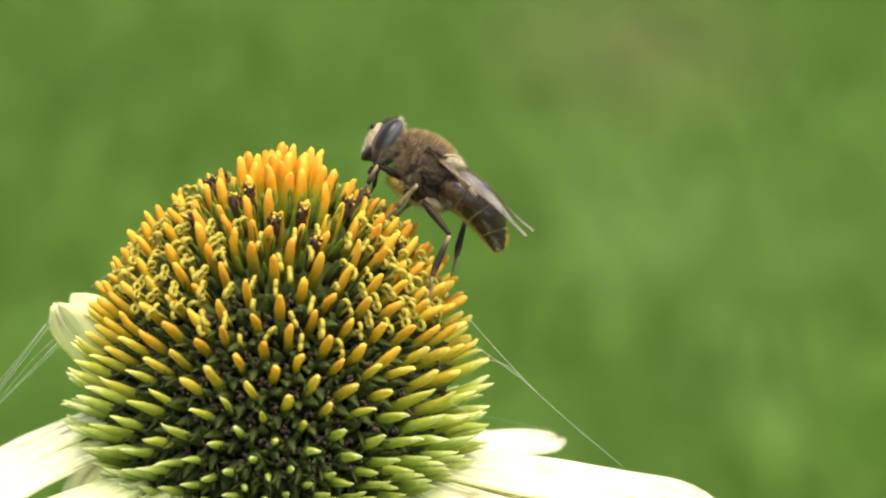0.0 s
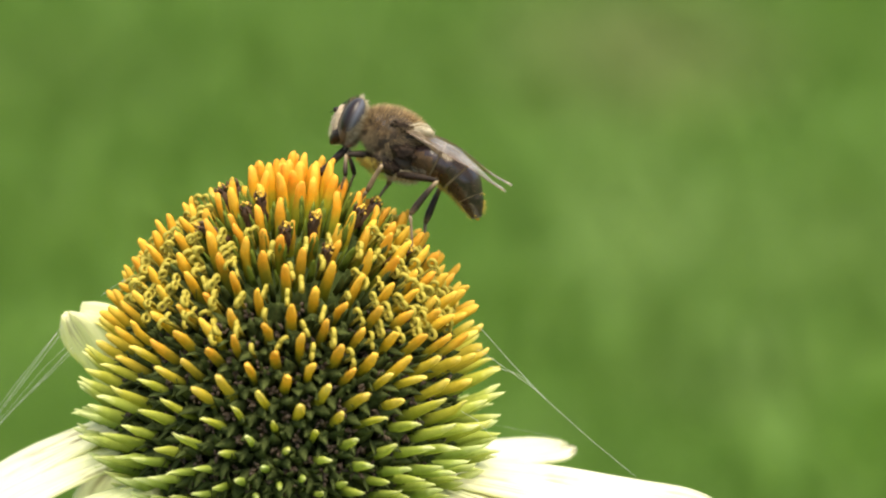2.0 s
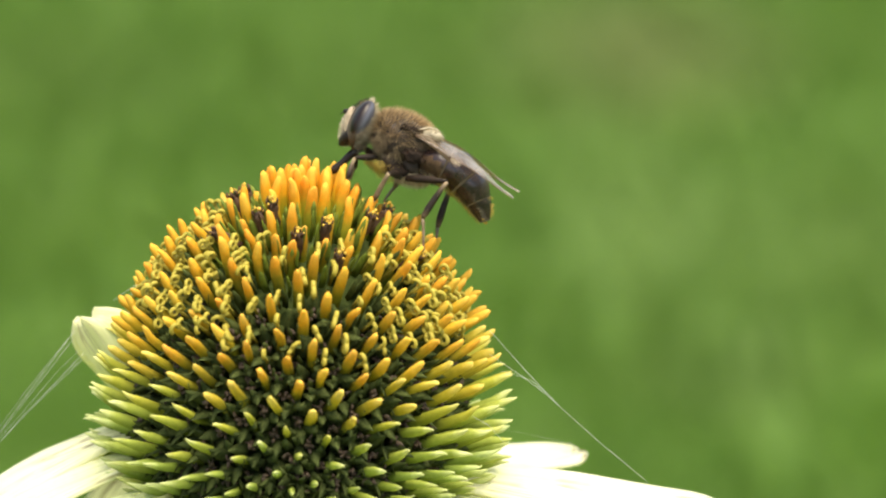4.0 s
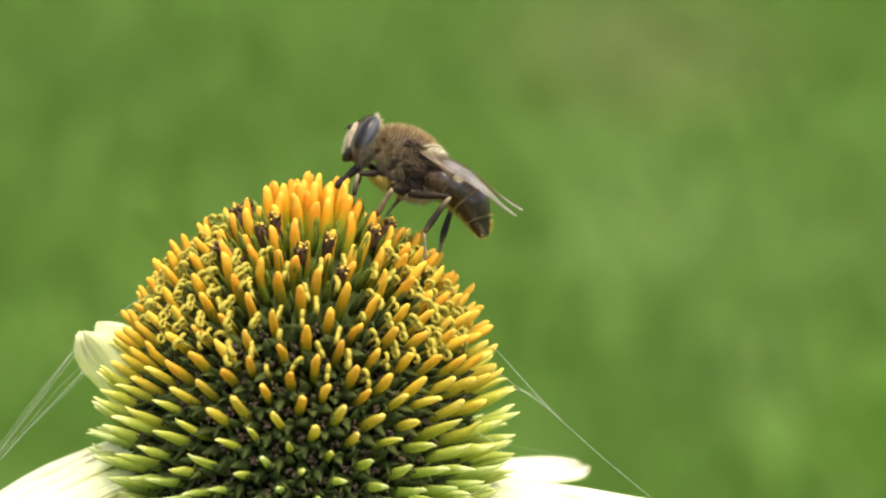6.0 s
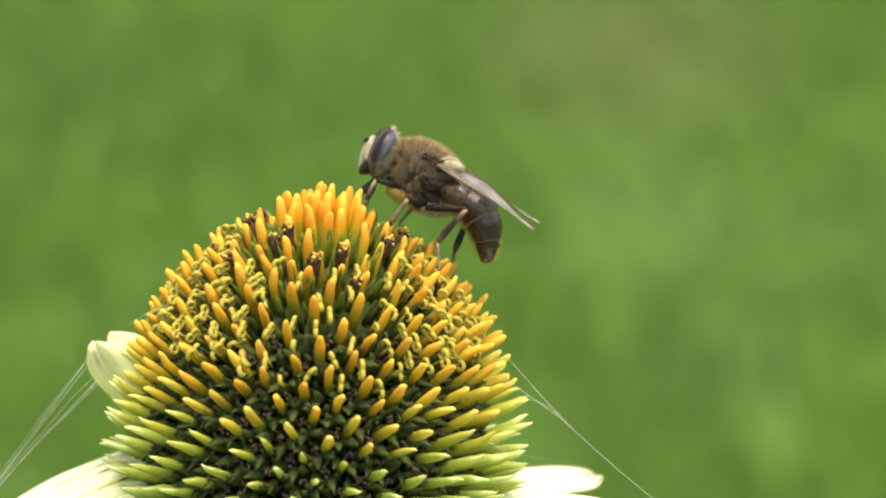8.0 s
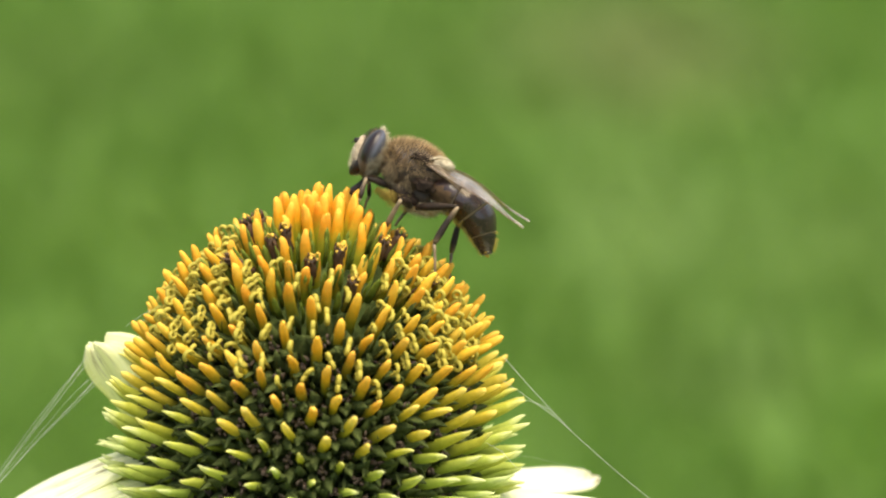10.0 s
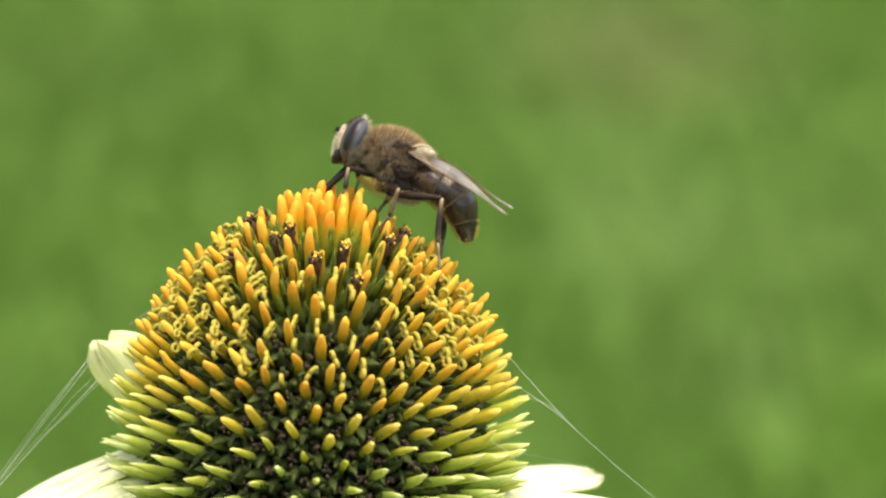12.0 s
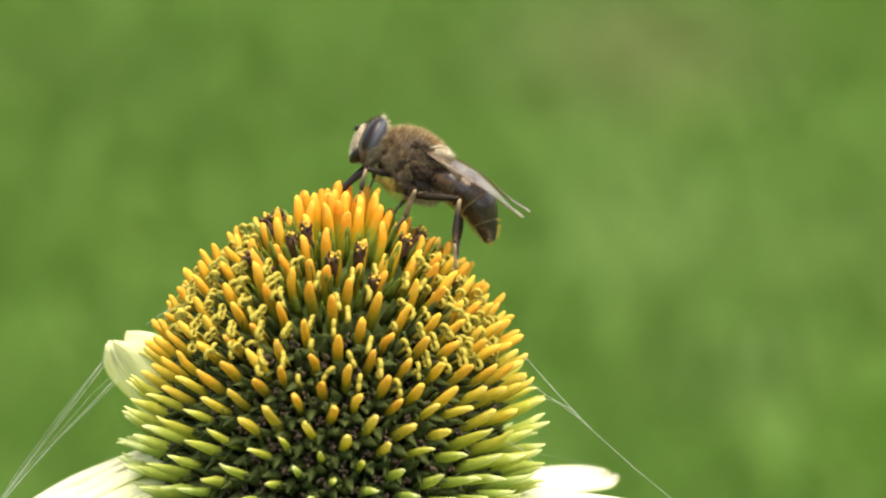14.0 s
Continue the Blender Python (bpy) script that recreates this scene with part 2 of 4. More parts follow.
def shank_material(name, length, dark):
    """A shank: pale at the knee, a dark ring in the middle, pale again at the ankle."""
    m, t, n, l, p = nodes_of(name)
    c = n.new("ShaderNodeTexCoord").outputs["Object"]
    x = n.new("ShaderNodeSeparateXYZ")
    l.new(c, x.inputs[0])
    g = grain(n, l, c, 1400.0)
    along = maths(n, l, "ADD", maths(n, l, "DIVIDE", x.outputs[0], length * MM), maths(n, l, "MULTIPLY", maths(n, l, "SUBTRACT", g, 0.5), 0.35))
    col = ramp(n, l, along, [(0.02, (0.30, 0.22, 0.13)), (0.22, (0.5 * dark[0] + 0.07, 0.5 * dark[1] + 0.05, 0.5 * dark[2] + 0.03)), (0.40, dark), (0.78, dark), (0.98, (0.14, 0.095, 0.055))])
    l.new(blend(n, l, "MULTIPLY", 0.7, col, ramp(n, l, g, [(0.3, (0.5, 0.5, 0.5)), (0.7, (1.2, 1.2, 1.2))])), p.inputs["Base Color"])
    p.inputs["Roughness"].default_value, p.inputs["Specular IOR Level"].default_value = 0.5, 0.3
    bumped(n, l, p, g, 0.4, 0.0001)
    return m


def wing_material():
    """A thin clear membrane: faintly smoky, with gloss that grows towards a slanting view."""
    m, t, n, l, p = nodes_of("wing_membrane")
    c = n.new("ShaderNodeTexCoord").outputs["Object"]
    g = grain(n, l, c, 900.0)
    p.inputs["Base Color"].default_value = (0.74, 0.70, 0.67, 1)
    p.inputs["Roughness"].default_value = 0.4
    tr, mx = n.new("ShaderNodeBsdfTransparent"), n.new("ShaderNodeMixShader")
    tr.inputs[0].default_value = (0.92, 0.87, 0.80, 1)
    l.new(ramp(n, l, g, [(0.3, (0.84,) * 3), (0.7, (0.97,) * 3)]), mx.inputs[0])
    l.new(p.outputs[0], mx.inputs[1])
    l.new(tr.outputs[0], mx.inputs[2])
    gl, fr, over = n.new("ShaderNodeBsdfGlossy"), n.new("ShaderNodeFresnel"), n.new("ShaderNodeMixShader")
    gl.inputs["Roughness"].default_value = 0.25
    fr.inputs["IOR"].default_value = 1.5
    l.new(maths(n, l, "MULTIPLY", fr.outputs[0], 0.28), over.inputs[0])
    l.new(mx.outputs[0], over.inputs[1])
    l.new(gl.outputs[0], over.inputs[2])
    l.new(over.outputs[0], n["Material Output"].inputs[0])
    b = n.new("ShaderNodeBump")
    b.inputs["Strength"].default_value, b.inputs["Distance"].default_value = 0.4, 0.0001
    l.new(grain(n, l, c, 1400.0), b.inputs["Height"])
    l.new(b.outputs[0], p.inputs["Normal"])
    l.new(b.outputs[0], gl.inputs["Normal"])
    return m


EYE_SKIN, WING = eye_material(), wing_material()
SHANKS = shank_material("pale_shank", 2.4, (0.20, 0.145, 0.085)), shank_material("dark_shank", 3.2, (0.022, 0.014, 0.009))


# ---- mesh helpers ----
def part(name, bm, material, parent=None, label="", smooth=True):
    if isinstance(bm, bpy.types.Mesh):
        me = bm
    else:
        me = bpy.data.meshes.new(name)
        bm.to_mesh(me)
        bm.free()
    if not me.materials:
        me.materials.append(material)
    for f in me.polygons:
        f.use_smooth = smooth
    ob = new(name, me)
    ob.parent = parent
    return tagged(ob, label)


def ball(bm, centre, axes, matrix=None, rings=12, segments=20, rough=0.0, seed=0):
    """An ellipsoid with half axes (x, y, z), turned by matrix, roughened by noise."""
    made = bmesh.ops.create_uvsphere(bm, u_segments=segments, v_segments=rings, radius=1.0)["verts"]
    turn = matrix or Matrix.Identity(3)
    for v in made:
        k = 1 + rough * noise.noise(v.co * 2.3 + Vector((seed, 0, 0)))
        v.co = Vector(centre) + turn @ Vector((v.co.x * axes[0] * k, v.co.y * axes[1] * k, v.co.z * axes[2] * k))
    return made


def sweep(bm, points, radii, sides=8, flat=1.0, side=None, cap=True):
    """A tube along points with a radius at each; flat: its breadth along side against the rest."""
    points = [Vector(p) for p in points]
    ref = Vector(side or (0, 1, 0)).normalized()
    rows = []
    for i, p in enumerate(points):
        d = (points[min(i + 1, len(points) - 1)] - points[max(i - 1, 0)]).normalized()
        a = ref - d * ref.dot(d)
        if a.length < 1e-4:
            a = d.orthogonal()
        a.normalize()
        b = d.cross(a)
        if side is None:
            ref = a
        rows.append([bm.verts.new(p + (a * math.cos(w) * flat + b * math.sin(w)) * radii[i])
                     for w in (2 * math.pi * k / sides for k in range(sides))])
    for r0, r1 in zip(rows, rows[1:]):
        for k in range(sides):
            bm.faces.new((r0[k], r0[(k + 1) % sides], r1[(k + 1) % sides], r1[k]))
    if cap:
        bm.faces.new(rows[0][::-1])
        bm.faces.new(rows[-1])
    bmesh.ops.recalc_face_normals(bm, faces=bm.faces)
    return rows


def hairs(spots, thick):
    """A mesh of tapered three-sided hairs from (root, way with length)."""
    vs, fs = [], []
    for root, way in spots:
        a = way.orthogonal().normalized() * thick
        b = way.normalized().cross(a)
        bend = Vector((random.uniform(-1, 1), random.uniform(-1, 1), random.uniform(-1, 1))) * way.length * 0.10
        i = len(vs)
        vs += [root + a, root - a * 0.5 + b * 0.87, root - a * 0.5 - b * 0.87]
        vs += [root + way * 0.55 + bend + q * 0.7 for q in (a, -a * 0.5 + b * 0.87, -a * 0.5 - b * 0.87)]
        vs.append(root + way)
        for k in range(3):
            j = (k + 1) % 3
            fs += [(i + k, i + j, i + 3 + j, i + 3 + k), (i + 3 + k, i + 3 + j, i + 6)]
    me = bpy.data.meshes.new("hair")
    me.from_pydata(vs, [], fs)
    return me


# ---- the ground ----
def build_ground():
    bm = bmesh.new()
    bmesh.ops.create_grid(bm, x_segments=40, y_segments=40, size=300)
    for v in bm.verts:
        v.co.z = 0.004 * noise.noise(v.co * 0.7)
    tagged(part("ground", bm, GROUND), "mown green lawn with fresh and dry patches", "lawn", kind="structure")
    rng = np.random.default_rng(4)
    # thick turf that thins out all round
    x, y = rng.normal(0.0, 0.6, 95000), rng.normal(2.45, 0.85, 95000)
    x2, y2 = rng.normal(0.0, 1.5, 150000), rng.normal(2.4, 1.7, 150000)
    x, y = np.concatenate([x, x2]), np.concatenate([y, y2])
    count = len(x)
    h, w, a = rng.uniform(0.020, 0.050, count), rng.uniform(0.0012, 0.0022, count), rng.uniform(0, 2 * math.pi, count)
    lean, turn = rng.uniform(0.1, 0.9, count), rng.uniform(0, 2 * math.pi, count)
    root = np.stack([x, y, np.full(count, -0.004)], 1)
    side = np.stack([np.cos(a) * w, np.sin(a) * w, np.zeros(count)], 1)
    over = np.stack([np.cos(turn) * lean * h, np.sin(turn) * lean * h, np.zeros(count)], 1)
    up = np.stack([np.zeros(count), np.zeros(count), h], 1)
    vs = np.stack([root - side, root + side, root + up * 0.6 + over * 0.35 + side * 0.8,
                   root + up * 0.6 + over * 0.35 - side * 0.8, root + up + over], 1).reshape(-1, 3)
    k = np.arange(count)[:, None] * 5
    me = bpy.data.meshes.new("grass")
    fs = [tuple(r) for r in (k + [0, 1, 2, 3]).tolist()] + [tuple(r) for r in (k + [3, 2, 4]).tolist()]
    me.from_pydata(vs.tolist(), [], fs)
    tagged(part("grass", me, BLADES), "short green grass blades of a mown lawn", "grass", kind="stuff")


build_ground()

# ---- the coneflower: x right, y away, z up along the cone ----
CONE_U, CONE_V = 485.9, 719.2
CONE_R, CONE_H, CONE_LOW, CONE_POWER = 14.13, 18.86, 0.60, 0.94
LEAN_BACK, LEAN_SIDE = -2.72, 2.85
# golden spiral: spines in the cap above it, azimuth of its middle, turn a spine, angle from the top along it
CAP, FIRST, PHASE, TURN, SPREAD = 106, -126, -1.9027, radians(137.50776) + 0.00037, (1.29637, 0.53849, 0.05621, -0.04496, -0.23119)
# how the grown cone strays from an even one: rows run round it, columns down it
STRAY_DOWN = ((0.0096, 0.0149, 0.0194, 0.0236), (-0.0069, 0.0196, -0.0049, -0.0114), (-0.0358, -0.0637, 0.0031, 0.0116),
              (0.0123, 0.0244, -0.0002, -0.014), (-0.0049, 0.0151, 0.0162, 0.0241))
STRAY_ROUND = ((-0.0228, -0.0105, 0.0666, -0.0269), (-0.0248, -0.0437, -0.0296, 0.0767), (0.0011, 0.0902, -0.0189, 0.0808),
               (-0.023, -0.031, 0.0129, -0.0394), (-0.0257, 0.0273, 0.0234, 0.0147))


def profile(theta, inset=0.0):
    """Radius and height of the cone's envelope of tips, at an angle from its top, in millimetres."""
    r = (CONE_R - inset) * math.sin(theta) ** CONE_POWER
    z = (CONE_H - inset) * math.cos(theta) if theta < math.pi / 2 else CONE_LOW * (CONE_R - inset) * math.cos(theta)
    return r, z


def outward(theta):
    (r0, z0), (r1, z1) = profile(max(theta - 0.01, 0.001)), profile(theta + 0.01)
    return Vector((z0 - z1, r1 - r0)).normalized()


def strayed(table, theta, az):
    x = (min(max(theta, 0.6), 1.75) - 1.2) / 0.5
    waves = (1, math.cos(az), math.sin(az) + 1, math.cos(2 * az), math.sin(2 * az))
    fade = min(1.0, max(0.0, (0.75 - math.sin(az)) / 0.5)) * min(1.0, max(0.0, (theta - 0.45) / 0.3))
    return fade * sum(w * k * x ** i for w, row in zip(waves, table) for i, k in enumerate(row))


def spiral():
    """Angles from the top and round the axis of the spines, set in a golden spiral, closer near the top."""
    out = []
    for n in range(FIRST - CAP + 1, 285):
        x = (min(n, 112) - 30) / 180
        theta = sum(k * x ** i for i, k in enumerate(SPREAD)) + max(0, n - 112) * 0.0028
        if n < FIRST:
            theta = radians(44.2) * ((n - FIRST + CAP) / CAP) ** 0.75
        az = PHASE - n * TURN
        az = (az + math.pi) % (2 * math.pi) - math.pi
        out.append((theta + strayed(STRAY_DOWN, theta, az), az + strayed(STRAY_ROUND, theta, az) / max(0.3, math.sin(theta))))
    return out


def on_cone(theta, az, inset=0.0):
    r, z = profile(theta, inset)
    return Vector((r * math.cos(az), r * math.sin(az), z)) * MM


def rising(theta, az, lift):
    o = outward(theta)
    return (Vector((o.x * math.cos(az), o.x * math.sin(az), o.y)) + Vector((0, 0, lift))).normalized()


def frame_of(way, at, roll=0.0):
    return Matrix.Translation(at) @ way.to_track_quat("Z", "Y").to_matrix().to_4x4() @ pose(0, 0, 0, 0, 0, roll)


TIERS = [  # up to this angle from the top: length, breadth, base, middle, body, tip
    (16, 5.6, 0.49, (0.20, 0.33, 0.028), (0.46, 0.42, 0.035), (0.85, 0.41, 0.030), (0.88, 0.50, 0.08)),
    (30, 5.8, 0.47, (0.14, 0.25, 0.020), (0.34, 0.34, 0.028), (0.81, 0.42, 0.032), (0.88, 0.51, 0.08)),
    (52, 5.5, 0.44, (0.11, 0.16, 0.018), (0.34, 0.30, 0.024), (0.75, 0.41, 0.034), (0.86, 0.52, 0.08)),
    (67, 5.4, 0.42, (0.11, 0.14, 0.017), (0.37, 0.31, 0.024), (0.69, 0.43, 0.040), (0.84, 0.55, 0.10)),
    (75, 5.5, 0.42, (0.13, 0.17, 0.022), (0.36, 0.33, 0.030), (0.58, 0.46, 0.052), (0.78, 0.62, 0.16)),
    (80, 5.8, 0.42, (0.16, 0.21, 0.028), (0.34, 0.36, 0.040), (0.52, 0.50, 0.072), (0.74, 0.70, 0.26)),
    (87, 6.6, 0.46, (0.19, 0.26, 0.042), (0.33, 0.40, 0.050), (0.49, 0.54, 0.110), (0.74, 0.75, 0.38)),
    (180, 6.9, 0.45, (0.15, 0.22, 0.036), (0.26, 0.35, 0.046), (0.39, 0.47, 0.10), (0.64, 0.68, 0.32)),
]


def spine_mesh(length, breadth, bend, sharp, lump):
    bm = bmesh.new()
    rng = random.Random(lump)
    L, w = length * MM, breadth * MM
    shape = [(0.0, 1.15), (0.40, 1.08), (0.74, 0.76), (0.91, 0.40), (0.98, 0.14)] if sharp else [(0.0, 0.95), (0.42, 1.0), (0.78, 0.90), (0.93, 0.66), (0.98, 0.36)]
    pts = [(0, -bend * MM * s * (1 - s) * 2, L * s) for s, _ in shape]
    pts = [(x + w * rng.gauss(0, 0.10) * (z > 0.5 * L), y + w * rng.gauss(0, 0.10) * (z > 0.5 * L), z) for x, y, z in pts]
    rows = sweep(bm, pts, [w * k * rng.uniform(0.88, 1.10) for _, k in shape], 6, 0.8, cap=False)
    tip = bm.verts.new((w * rng.gauss(0, 0.12), w * rng.gauss(0, 0.12), L))
    for k in range(6):
        bm.faces.new((rows[-1][k], rows[-1][(k + 1) % 6], tip))
    bmesh.ops.recalc_face_normals(bm, faces=bm.faces)
    me = bpy.data.meshes.new("spine")
    bm.to_mesh(me)
    bm.free()
    return me


def curl_mesh(kind):
    """A spent style: a short stalk that forks into two branches, each rolled back on itself; kind: how far they are rolled."""
    rng = random.Random(40 + kind)
    bm = bmesh.new()
    sweep(bm, [Vector((0, 0, -1.9)) * MM, Vector((0.03, 0, -0.8)) * MM, Vector((0, 0, -0.1)) * MM], [0.12 * MM, 0.12 * MM, 0.15 * MM], 6)
    for side in (-1, 1) if kind < 5 else (1,):
        r, turns = rng.uniform(0.24, 0.31), (5.6, 5.2, 4.4, 5.9, 3.2, 5.4)[kind] + rng.uniform(-0.4, 0.3)
        drop, aside = rng.uniform(-0.22, 0.18), rng.uniform(-0.12, 0.12)
        steps = 13
        pts = [Vector((0, 0, -0.15))]
        for i in range(steps + 1):
            a = turns * i / steps
            k = r * (1.12 - 0.20 * i / steps) * (1.35 if kind == 4 else 1.0)
            pts.append(Vector((aside * a / turns * 1.2, side * (r - k * math.cos(a) + 0.04), drop * min(1, a) + k * math.sin(a))))
        sweep(bm, [p * MM for p in pts], [(0.135 + 0.022 * (i % 2)) * MM for i in range(len(pts))], 6, 1.25, side=(1, 0, 0))
    me = bpy.data.meshes.new("curled_style")
    bm.to_mesh(me)
    bm.free()
    return me


def bud_mesh(seed):
    """An unopened floret: a crumpled dark head in a star of five pointed lobes."""
    rng = random.Random(seed)
    bm = bmesh.new()
    for k in range(5):
        a = 2 * math.pi * k / 5 + rng.uniform(-0.25, 0.25)
        c, s = math.cos(a), math.sin(a)
        ln = rng.uniform(0.95, 1.3)
        pts = [Vector((c * 0.35, s * 0.35, -1.2)) * MM, Vector((c * 0.5, s * 0.5, -0.1)) * MM, Vector((c * ln * 0.75, s * ln * 0.75, 0.42)) * MM, Vector((c * ln * 1.05, s * ln * 1.05, 0.78 + 0.3 * rng.random())) * MM]
        sweep(bm, pts, [0.32 * MM, 0.44 * MM, 0.27 * MM, 0.008 * MM], 4, 0.16, side=(c, s, 0.3))
    green = len(bm.faces)
    for k in range(9):
        a, q = rng.uniform(0, 6.28), rng.uniform(0.0, 0.3)
        at = Vector((q * math.cos(a), q * math.sin(a), rng.uniform(-0.1, 0.2)))
        to = at + Vector((rng.uniform(-0.35, 0.35), rng.uniform(-0.35, 0.35), rng.uniform(0.0, 0.4)))
        sweep(bm, [at * MM, (at * 0.5 + to * 0.5 + Vector((0, 0, 0.1))) * MM, to * MM], [0.10 * MM, 0.12 * MM, 0.05 * MM], 4, 0.6)
    bm.faces.ensure_lookup_table()
    for f in bm.faces[green:]:
        f.material_index = 1
    me = bpy.data.meshes.new("floret_bud")
    bm.to_mesh(me)
    bm.free()
    me.materials.append(BRACT)
    me.materials.append(BUD)
    return me


def leaflet_mesh():
    """A small green bract between the spines."""
    bm = bmesh.new()
    sweep(bm, [Vector((0, 0, -1.0)) * MM, Vector((0, 0.1, 0.2)) * MM, Vector((0, 0.0, 1.0)) * MM, Vector((0, 0, 1.5)) * MM],
          [0.26 * MM, 0.30 * MM, 0.2 * MM, 0.02 * MM], 5, 0.5)
    me = bpy.data.meshes.new("bract")
    bm.to_mesh(me)
    bm.free()
    return me


def tube_mesh():
    """A withered floret: a shrunken, furrowed tube with five crumpled lobes at its mouth."""
    bm, rng = bmesh.new(), random.Random(11)
    pts = [Vector((0.05 * math.sin(i * 1.3), 0.04 * math.cos(i * 1.7), -1.4 + 0.36 * i)) * MM for i in range(7)]
    rows = sweep(bm, pts, [r * MM for r in (0.24, 0.28, 0.34, 0.36, 0.33, 0.36, 0.30)], 10)
    for row in rows:
        for k, v in enumerate(row):
            v.co.x, v.co.y = v.co.x * (1.12 if k % 2 else 0.84), v.co.y * (1.12 if k % 2 else 0.84)
    for k in range(5):
        a = 2 * math.pi * k / 5 + rng.uniform(-0.3, 0.3)
        c, d = math.cos(a), math.sin(a)
        sweep(bm, [Vector((c * 0.26, d * 0.26, 0.6)) * MM, Vector((c * 0.38, d * 0.38, 0.95)) * MM, Vector((c * rng.uniform(0.1, 0.5), d * rng.uniform(0.1, 0.5), 1.2)) * MM], [0.14 * MM, 0.12 * MM, 0.03 * MM], 5, 0.6)
    me = bpy.data.meshes.new("withered_floret")
    bm.to_mesh(me)
    bm.free()
    return me


def pollen_mesh():
    bm, rng = bmesh.new(), random.Random(5)
    for k in range(8):
        a, q = rng.uniform(0, 6.28), rng.uniform(0.05, 0.42)
        r = rng.uniform(0.06, 0.14) * MM
        ball(bm, (q * math.cos(a) * MM, q * math.sin(a) * MM, (1.16 - 0.5 * q * q * 4 * rng.random() + rng.uniform(-0.05, 0.1)) * MM), [r, r * rng.uniform(0.6, 1), r * rng.uniform(0.7, 1.5)], rings=4, segments=6, rough=0.8, seed=k)
    me = bpy.data.meshes.new("pollen")
    bm.to_mesh(me)
    bm.free()
    return me


def petal(parent, az, length, width, start, end, radius=11.0, height=-3.6, roll=0.0, cup=0.15, notch=0.06, sway=0.0, waist=0.42, twist=(0.0, 0.0), label=""):
    """A ray petal: leaves the rim at an azimuth, its slope running from start to end degrees (down is positive)."""
    nu, nv = 26, 14
    bm = bmesh.new()
    uvl = bm.loops.layers.uv.new("UVMap")
    along = Vector((math.cos(radians(az)), math.sin(radians(az)), 0))
    across = Vector((-along.y, along.x, 0))
    at = along * radius + Vector((0, 0, height))
    rows = []
    for i in range(nu + 1):
        s = i / nu
        slope = radians(start + (end - start) * s)
        d = along * math.cos(slope) - Vector((0, 0, math.sin(slope)))
        d = (d + across * sway * s).normalized()
        up = across.cross(d) * -1
        lean = radians(twist[0] + (twist[1] - twist[0]) * s)
        side, up = across * math.cos(lean) + up * math.sin(lean), up * math.cos(lean) - across * math.sin(lean)
        half = width / 2 * (waist + (1 - waist) * min(1, s * 2.4) ** 0.8) * (1 - max(0, (s - 0.80) / 0.2) ** 2.6 * 0.72)
        row = []
        for j in range(nv + 1):
            w = 2 * j / nv - 1
            tip = notch * length * (abs(math.sin(w * 4.7)) - 0.4) * max(0, (s - 0.8) / 0.2)
            rib = 0.16 * math.cos(w * math.pi * 2.5) * (1 - 0.4 * s)
            lift = -cup * width * w * w * 0.5 + rib + 0.18 * noise.noise(Vector((s * 4, w * 2, az * 0.37)))
            a = roll * w
            row.append(bm.verts.new((at + side * half * w * math.cos(a * 0.5) + up * (lift + abs(w) * half * math.sin(a * w * 0.5)) + d * tip) * MM))
        rows.append(row)
        at = at + d * (length / nu)
    for i in range(nu):
        for j in range(nv):
            f = bm.faces.new((rows[i][j], rows[i + 1][j], rows[i + 1][j + 1], rows[i][j + 1]))
            for loop, (a, b) in zip(f.loops, ((i, j), (i + 1, j), (i + 1, j + 1), (i, j + 1))):
                loop[uvl].uv = (a / nu, b / nv)
    ob = part("petal", bm, YOUNG_PETAL if twist[1] else PETAL, parent, label)
    sol = ob.modifiers.new("thickness", "SOLIDIFY")
    sol.thickness, sol.offset = 0.28 * MM, 0.0
    return ob


